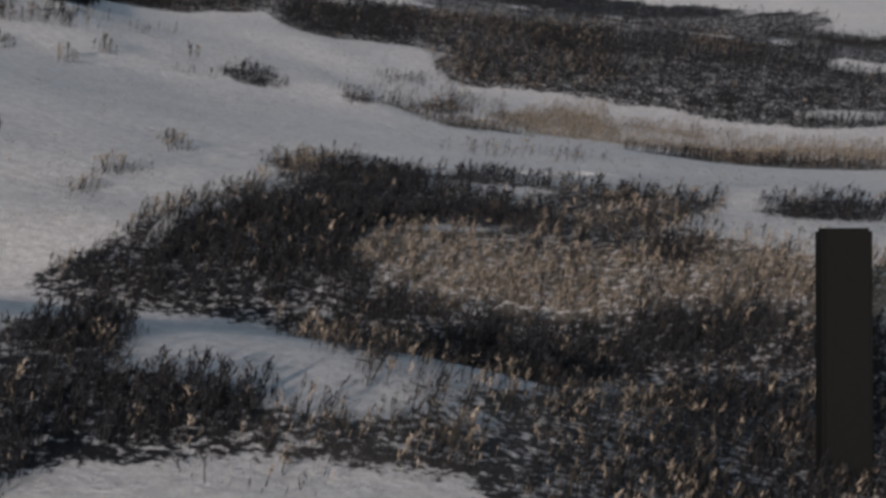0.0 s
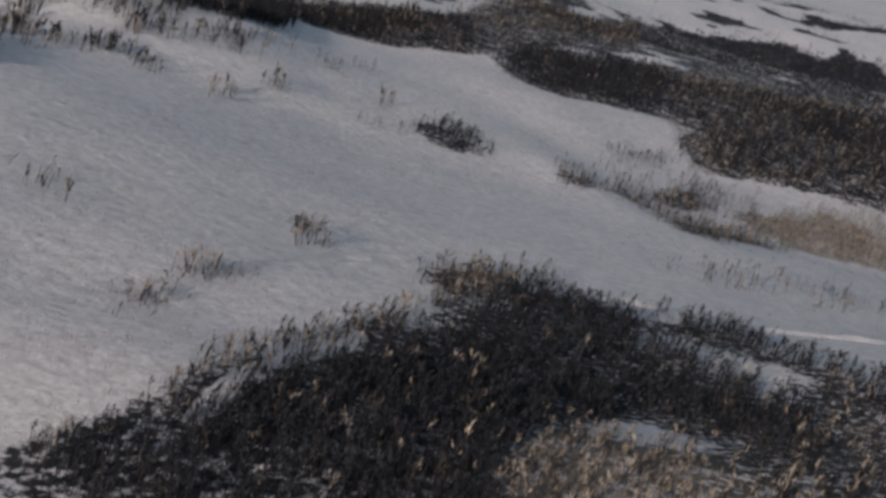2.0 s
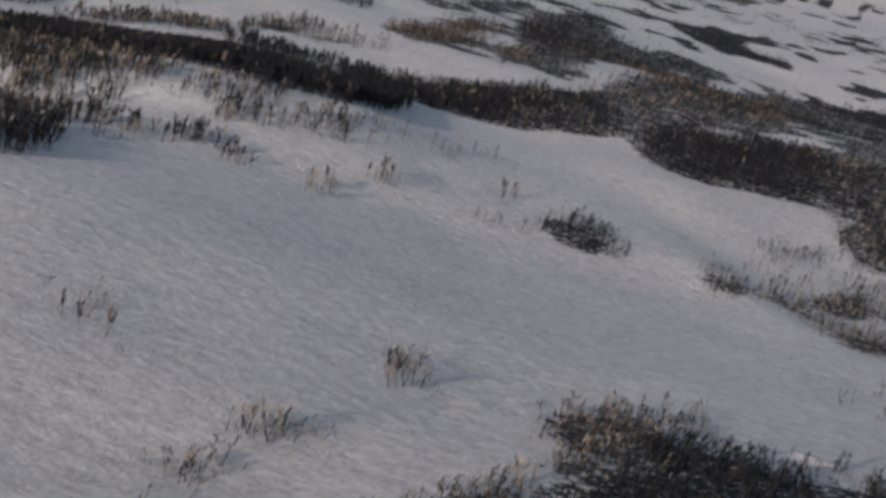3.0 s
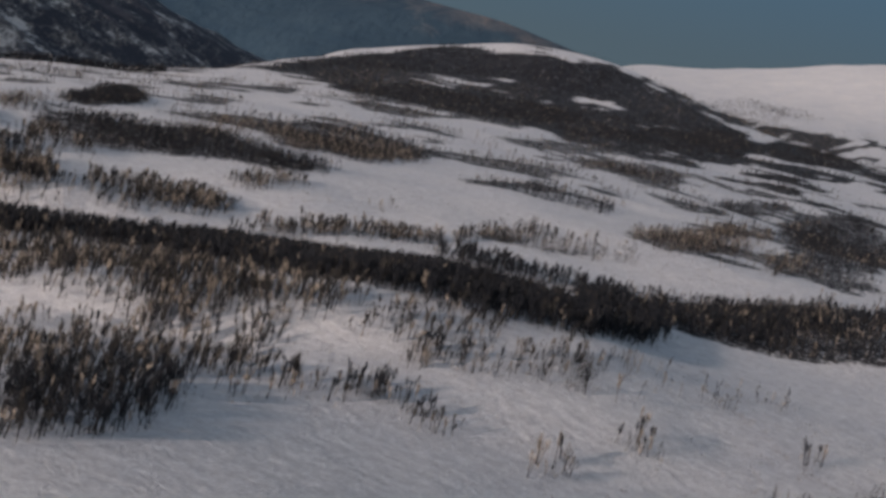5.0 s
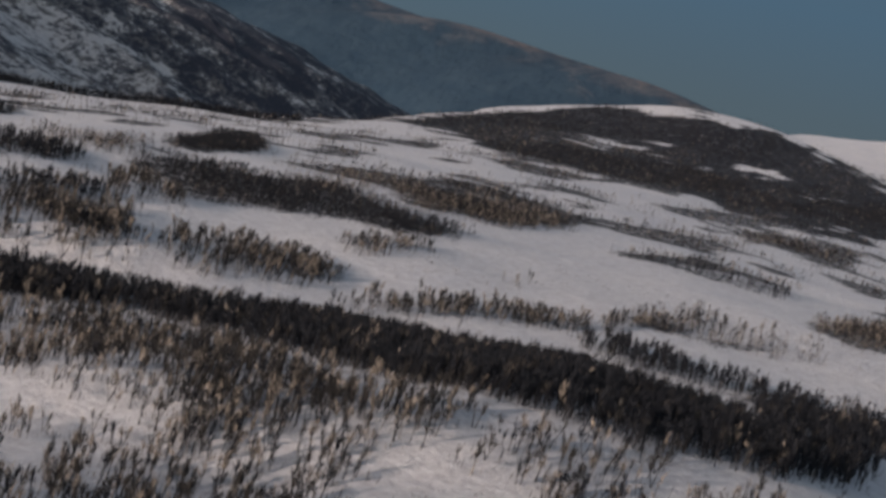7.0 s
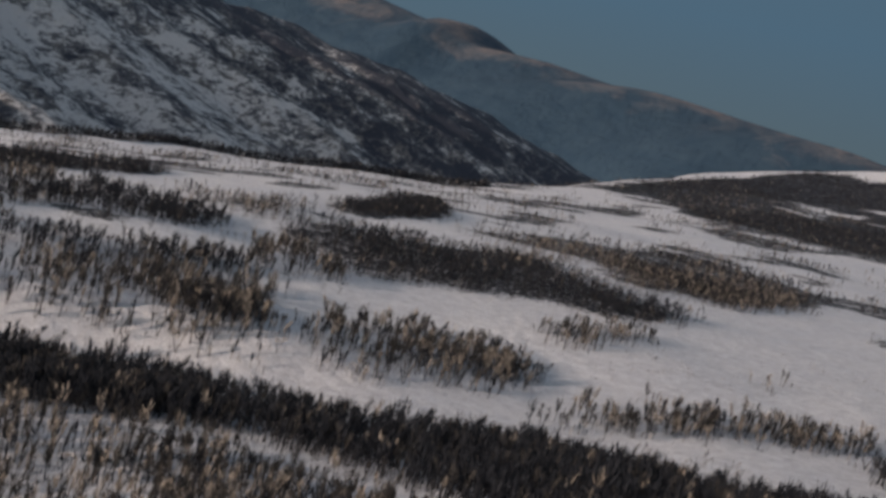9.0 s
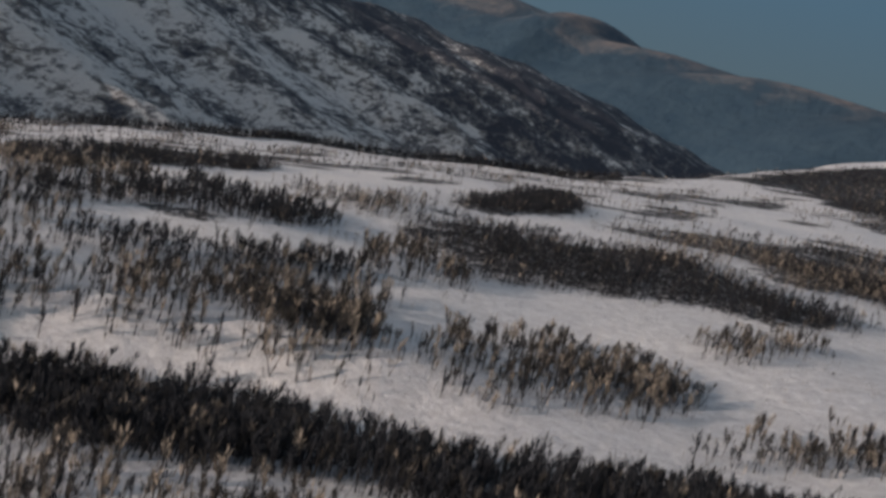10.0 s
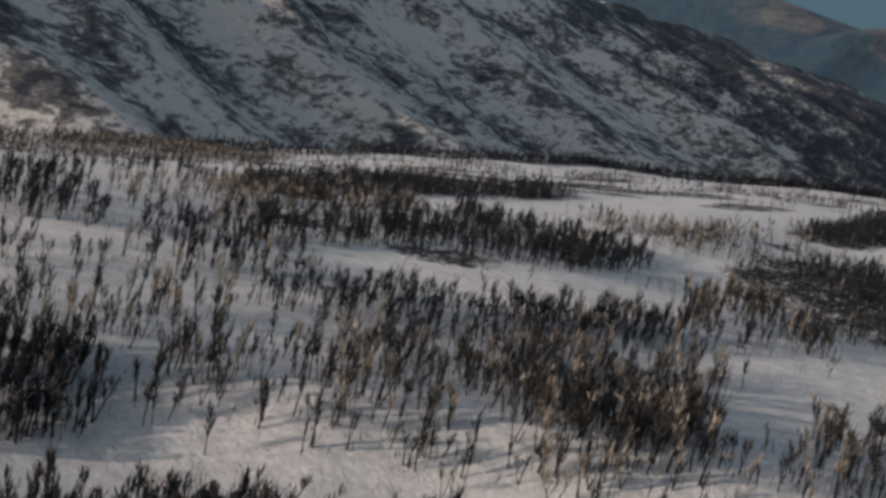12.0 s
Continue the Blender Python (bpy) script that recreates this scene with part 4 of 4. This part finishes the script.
thicket("open", 2.2, 9, (-175.1, 331), (-171.1, 337.6), (-163.8, 333.4), (-159.2, 334.3), (-158, 334.4), (-160.1, 332.4), (-163.7, 330.9), (-168, 328.6))
thicket("dark", 2.5, 123, (-175.7, 320.7), (-174.2, 325.5), (-172.3, 326.9), (-169.6, 327.5), (-166.7, 325.3), (-166.8, 322.9), (-166.7, 316.8))
thicket("open", 2.3, 5, (-180.8, 325.1), (-177.3, 329.3), (-172.6, 328.1), (-173.9, 325.5))
thicket("open", 2.0, 5, (-161.7, 315.9), (-159.4, 326.4), (-158.1, 325.7), (-159.3, 314.8))
thicket("heath", 1.5, 1850, (-321.8, 763.2), (-364.5, 945.4), (-343.7, 1026), (-294.9, 1008), (-242, 1048.1), (-225.1, 1024.5), (-198.2, 926.9), (-198.1, 785.3), (-217.8, 720.3), (-242.9, 705), (-281.7, 730.2))
thicket("heath", 1.5, 1480, (-219.7, 792.5), (-209.1, 968.6), (-191.3, 1019.5), (-170.4, 1041.7), (-140, 865.1), (-160.2, 791.8), (-188.9, 754.6))
thicket("heath", 1.5, 1850, (-268.2, 814.3), (-236, 901.9), (-174.4, 996.8), (-133.2, 807.9), (-141.3, 706), (-191.4, 739.6), (-215.4, 701.3))
thicket("open", 2.1, 51, (-181.6, 325.4), (-183.3, 344.3), (-174.6, 340.8), (-172.9, 329.7), (-177.5, 323.5))
thicket("mixed", 2.0, 14, (-193.2, 337.6), (-191.9, 351.2), (-189.2, 356.4), (-185.8, 351.8), (-189, 335.4))
thicket("mixed", 1.9, 360, (-3.1, 165.3), (8.7, 172.9), (22.7, 169.3), (38.8, 161.5), (51.8, 155), (46, 130.9), (29.3, 132.7), (15.3, 138.2), (2.1, 145.7))
thicket("mixed", 2.0, 1396, (-2.6, 407), (20.1, 427), (66, 444), (56.8, 367.5), (30.2, 348), (18.1, 342.7), (18.8, 378.5))
thicket("dark", 2.0, 407, (20.7, 353.1), (49.6, 360.9), (93.5, 362.1), (127.5, 350.3), (126.4, 346.6), (80.3, 357.2), (42.8, 352.7))
thicket("dark", 2.0, 1850, (166.7, 718.5), (187.8, 659.4), (162.5, 456.8), (146.8, 409.3), (121.7, 422.6), (160.1, 684.8))
thicket("dark", 2.0, 125, (-21.3, 101.8), (-14.3, 103.7), (-9.4, 102.5), (-3.6, 100.5), (-3.5, 95.6), (-9, 92.6), (-15.4, 94.4), (-20.1, 97.3))
thicket("mixed", 2.0, 56, (-4.3, 100.5), (2.2, 99.7), (10.6, 102.8), (9.4, 92.8), (2.5, 91.3), (-3, 92.6))
thicket("dark", 2.0, 1850, (64.2, 736), (115.7, 756.3), (198.7, 722.6), (178.5, 640.4), (68.4, 438.1), (39, 431.5))
thicket("dark", 2.1, 1850, (38.1, 419.8), (83.3, 440.4), (122.5, 440.2), (114.6, 408.3), (76.3, 397), (36.3, 389.9))
thicket("mixed", 2.1, 110, (-163.4, 334.7), (-160.5, 339), (-154.9, 358.1), (-144.7, 347.6), (-147.3, 342.4), (-151.4, 339), (-155.4, 335.9), (-157.9, 335))
thicket("mixed", 2.2, 22, (-174, 330.3), (-171.1, 337.6), (-162.5, 333.9), (-157.9, 335), (-159.7, 332.1), (-163.7, 330.9), (-168, 328.6))
thicket("mixed", 2.0, 155, (-176.8, 361.2), (-173.2, 377.8), (-164.5, 371.1), (-147.5, 348.8), (-142.9, 350.7), (-143.6, 342.8), (-153.3, 332.7))
thicket("mixed", 1.9, 125, (-152.8, 365.9), (-141, 379.5), (-131, 374.6), (-127.2, 359.2), (-138.5, 351.5))
thicket("dark", 1.8, 527, (-193.5, 408.3), (-187.7, 423.3), (-178.1, 422), (-166.6, 423.1), (-155.7, 429.6), (-144.4, 436.4), (-141.8, 421.1), (-152.6, 415.3), (-166.3, 409.3), (-180.1, 406.8))
thicket("mixed", 1.8, 701, (-197, 459.8), (-192, 485.7), (-170.2, 490.7), (-164.6, 517.8), (-150.3, 507.9), (-145.2, 484.4), (-153.2, 460.3), (-167.6, 457.6), (-179.2, 450))
thicket("mixed", 1.7, 52, (-143.9, 391.9), (-142.7, 401.1), (-136.3, 412.5), (-133, 403.5), (-136.5, 389.8))
thicket("mixed", 2.0, 180, (-130.7, 303.8), (-115.3, 315), (-97, 301.4), (-80.9, 289.7), (-77.7, 281.1), (-79.4, 278.2), (-89.1, 278.5), (-99.5, 280.8), (-114.8, 283.6))
thicket("dark", 1.8, 1034, (-188.3, 423.1), (-168.5, 446.7), (-142.6, 429.1), (-140.5, 416.2), (-155.2, 408.3), (-167.8, 389.2))
thicket("mixed", 1.8, 317, (-180.8, 480.8), (-157.8, 493.7), (-144.6, 490.9), (-143.6, 459.6), (-163.6, 451.1))
thicket("mixed", 1.8, 109, (-145.5, 351.8), (-141.3, 375.6), (-129, 368.9), (-131.7, 353.8), (-141.7, 346.1))
thicket("open", 1.7, 25, (-111.5, 278.8), (-102.8, 280.2), (-94.2, 279.2), (-93.2, 271.7), (-95.4, 262.1))
thicket("dark", 2.0, 643, (-27.3, 148.7), (-24.4, 151.5), (-21.1, 154), (-18.6, 158.7), (-14.9, 164.9), (-8.7, 175.7), (-1.1, 182.4), (1.6, 162.9), (1, 154.4), (2.7, 150.2), (-2.9, 145.7), (-6.8, 143.9), (-15, 143.3), (-20.3, 144.4), (-24.2, 146.1))
thicket("mixed", 1.9, 11, (-20.5, 145.3), (-14.8, 141.6), (-6.7, 142.5), (-0.7, 140.7), (-0.2, 136.3), (-3.7, 139.2), (-8.6, 142.3), (-14.7, 141.7))
thicket("dark", 1.9, 351, (-1.1, 145.3), (3, 149.9), (9.7, 147.3), (14, 145.8), (18.1, 143.4), (24, 140.7), (30, 141.2), (36.8, 143), (35.5, 134), (21.7, 134), (9.6, 125.9), (6.1, 128.9), (1.3, 136.8))
thicket("dark", 1.9, 85, (15.3, 184.9), (23.5, 163.3), (33.7, 155), (36.3, 154.1), (35.5, 151.7), (29.5, 154.5), (19, 164.1))
thicket("dark", 2.2, 57, (-21.5, 113.3), (-19.2, 119.3), (-14.8, 114.4), (-14, 112.4), (-15.3, 104.8), (-18, 102.4))
thicket("mixed", 1.7, 247, (15.5, 194.9), (42.1, 186.1), (36.7, 156.4), (23.9, 165.9), (15.2, 182.8))
thicket("dark", 1.8, 53, (25.6, 191.4), (33.7, 190.8), (41.3, 182.1), (41, 179.4), (31.4, 185.3))
thicket("dark", 1.9, 643, (28.2, 127), (40.2, 129.2), (50.9, 125.5), (43, 101.5), (22.9, 88), (22.6, 100.8))
# two rows added along the rim to draw its shadowed edge as a dark line
thicket("dark", 2.2, 1500, (-372, 440), (-384, 600), (-380, 600), (-368, 440))
thicket("dark", 2.2, 1200, (-384, 600), (-327, 690), (-324, 688), (-381, 597))
lone((-49.3, 266.1), (-43.3, 289.2), (-43.8, 291.1), (-49.9, 268), 4)
lone((-32.6, 304.8), (-30.5, 308.6), (-31, 310.9), (-32.9, 306.7), 4)
lone((-47.5, 196.7), (-41.9, 196.3), (-42.6, 198.2), (-48.7, 199.1), 4)
lone((-24.4, 204.2), (-20.8, 210.5), (-21.2, 212.5), (-25.1, 206.7), 4)
lone((-28.8, 185.9), (-23.3, 189.5), (-23.7, 191.4), (-29.4, 187.8), 4)
lone((-46.6, 285.5), (-44, 292), (-44.4, 293.9), (-47, 287.5), 4)
lone((-50.4, 269.8), (-48.5, 276.3), (-49, 278.2), (-50.9, 271.7), 4)
lone((-58, 287.6), (-47, 298.7), (-47.4, 300.6), (-58.6, 289.5), 4)
lone((-125.2, 361.7), (-115.1, 372.7), (-115.9, 374.6), (-126.1, 363.5), 4)
lone((-164.6, 325.9), (-160.5, 329.3), (-162.2, 330.5), (-167.8, 327.8), 4)
lone((-159.7, 316.5), (-157.6, 323.7), (-159.2, 324.8), (-161.4, 317.5), 4)
lone((-149.3, 360.7), (-149.6, 369.4), (-150.7, 371.1), (-150.4, 362.4), 4)
drift((-18.8, 207.7), (-12, 217), 0.5)
drift((-0.8, 216.3), (11.8, 219), 0.6)
drift((-18.8, 203.8), (-11.7, 216.7), 0.5)
drift((15.7, 212.6), (37.4, 227.3), 0.6)
drift((-19.6, 155.6), (-13.1, 185.2), 0.4)


# ---- low scrub in wind-cut streaks over the open fell ----
def streaks(x0, y0, x1, y1, patches, each, across, along, tall):
    r = np.random.default_rng(int(abs(x0 * 3 + y1)))
    mid = np.stack([r.uniform(x0, x1, patches), r.uniform(y0, y1, patches)], 1)
    mid = mid[smooth(58, 30, np.hypot(mid[:, 0] + 118, (mid[:, 1] - 430) / 1.7)) < r.random(len(mid))]  # one stretch of snow stays clean
    size = r.uniform(0.4, 1.3, len(mid)) ** 1.5
    n = np.maximum(3, (each * size * r.uniform(0.5, 1.2, len(mid))).astype(int))
    u, v = r.normal(0, 0.5, (2, n.sum()))
    u, v = u * np.repeat(across * size, n), v * np.repeat(along * size, n)
    u += 0.25 * across * np.sin(v / along * 4 + np.repeat(r.uniform(0, 6, len(mid)), n))
    at = np.repeat(mid, n, 0) + np.stack([0.94 * u - 0.34 * v, 0.34 * u + 0.94 * v], 1)
    at = at[land(at[:, 0], at[:, 1]) > 5]
    zs = ground_z(at[:, 0], at[:, 1])
    GROWN.append(np.concatenate([at, np.full((len(at), 1), 0.03), np.full((len(at), 1), 0.8 if y0 < 430 else 1.8 if y0 < 620 else 3.0 if y0 < 900 else 6.0)], 1))
    co, fa, which, base = [], [], [], 0
    for (x, y), z in zip(at, zs):
        wood, blades = (REMOTE if y > 420 else DISTANT)[r.integers(5)]
        h, slot = tall * r.uniform(0.5, 1.2), int(r.choice((1, 1, 3, 2)))
        for (c, f), k in ((wood, 0), (blades, slot)):
            bent = c * (h * 1.3, h * 1.3, h)
            bent[:, :2] += bent[:, 2:] * (0.13, 0.02)
            co.append(bent + (x, y, z))
            fa.append(f + base)
            which.append(np.full(len(f), k))
            base += len(c)
    ob = mesh_of("low_scrub", np.concatenate(co), np.concatenate(fa), BARK, TWIG, FROST, BROWN, which=np.concatenate(which))
    return tagged(ob, "low brown and dark scrub in streaks over snow", "shrubs", kind="stuff")


streaks(-330, 350, -60, 430, 70, 16, 4.5, 5, 1.3)
streaks(-360, 430, 10, 620, 200, 36, 7, 10, 1.6)
streaks(-340, 620, 120, 900, 210, 34, 10, 20, 1.8)
streaks(-330, 900, 60, 1500, 170, 30, 14, 36, 2.0)


# ---- twig tips poking out of the open snow ----
def twig_tips(count):
    r = np.random.default_rng(31)
    at = np.stack([r.uniform(-190, 70, count * 4), r.uniform(140, 430, count * 4)], 1)
    clump = patchy(at[:, 0] * 0.22, at[:, 1] * 0.22) + 0.5 * patchy(at[:, 0] * 0.9, at[:, 1] * 0.9)
    at = at[r.random(len(at)) < smooth(-0.35, 0.9, clump)][:count]
    zs = ground_z(at[:, 0], at[:, 1])
    co, fa = [], []
    for (x, y), z in zip(at, zs):
        for _ in range(7):
            dx, dy = r.normal(0, 0.22, 2)
            h, w, a = r.uniform(0.15, 0.5), r.uniform(0.015, 0.04), r.uniform(0, np.pi)
            p = np.array([x + dx, y + dy, z - 0.08])
            side = np.array([np.cos(a) * w, np.sin(a) * w, 0])
            fa.append((len(co), len(co) + 1, len(co) + 2))
            co += [p - side, p + side, p + (r.normal(0, 0.09), r.normal(0, 0.09), h)]
    ob = mesh_of("twig_tips", co, fa, FROST, TWIG, which=r.integers(0, 2, len(fa)))
    return tagged(ob, "small twig tips and dry grass poking through snow", "twigs", kind="stuff")


twig_tips(5000)


# ---- heath and painted thicket shade under the scrub ----
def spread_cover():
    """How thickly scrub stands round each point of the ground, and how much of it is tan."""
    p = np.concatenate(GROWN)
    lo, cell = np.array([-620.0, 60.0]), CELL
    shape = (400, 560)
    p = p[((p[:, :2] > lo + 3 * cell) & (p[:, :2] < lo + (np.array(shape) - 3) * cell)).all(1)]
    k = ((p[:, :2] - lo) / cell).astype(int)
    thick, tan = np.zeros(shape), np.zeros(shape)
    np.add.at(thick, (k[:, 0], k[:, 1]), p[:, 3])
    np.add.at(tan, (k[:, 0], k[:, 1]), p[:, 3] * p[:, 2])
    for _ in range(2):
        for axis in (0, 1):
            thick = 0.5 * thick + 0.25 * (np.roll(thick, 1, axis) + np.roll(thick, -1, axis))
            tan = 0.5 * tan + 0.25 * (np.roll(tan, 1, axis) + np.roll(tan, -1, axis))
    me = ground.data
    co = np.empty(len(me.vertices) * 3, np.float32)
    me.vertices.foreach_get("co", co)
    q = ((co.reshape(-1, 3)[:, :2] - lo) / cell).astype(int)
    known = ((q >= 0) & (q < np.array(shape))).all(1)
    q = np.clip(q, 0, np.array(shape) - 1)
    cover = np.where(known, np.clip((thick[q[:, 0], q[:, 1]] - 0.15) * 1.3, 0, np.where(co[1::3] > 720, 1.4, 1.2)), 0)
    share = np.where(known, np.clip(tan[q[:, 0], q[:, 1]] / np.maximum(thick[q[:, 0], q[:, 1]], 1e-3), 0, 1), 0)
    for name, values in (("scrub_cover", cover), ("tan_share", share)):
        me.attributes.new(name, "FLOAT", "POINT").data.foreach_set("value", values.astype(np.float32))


spread_cover()

# ---- aircraft part, stood up as a leaning post near the start of the flight ----
def aircraft_part_stand_in():
    # part of the aircraft itself, enlarged and set on the ground ahead
    bm = bmesh.new()
    bmesh.ops.create_cube(bm, size=1)
    bmesh.ops.scale(bm, vec=(3.4, 2.4, 24), verts=bm.verts)
    bmesh.ops.bevel(bm, geom=list(bm.edges), offset=0.22, segments=2, affect="EDGES")
    me = bpy.data.meshes.new("post")
    bm.to_mesh(me)
    bm.free()
    me.materials.append(PART_SURFACE)
    ob = new("post", me)
    foot, top = Vector((35.47, 102.47, 20.25)), Vector((33.19, 106.71, 38.35))
    up = (top - foot).normalized()
    right = Vector((0.9916, -0.0304, 0.1258))
    turn = Matrix((right, up.cross(right), up)).transposed().to_4x4()
    ob.matrix_world = Matrix.Translation(top) @ turn @ Matrix.Translation((0, 0, -12))
    return tagged(ob, "dark aircraft part, built as a post leaning out of the snow", "post")


aircraft_part_stand_in()
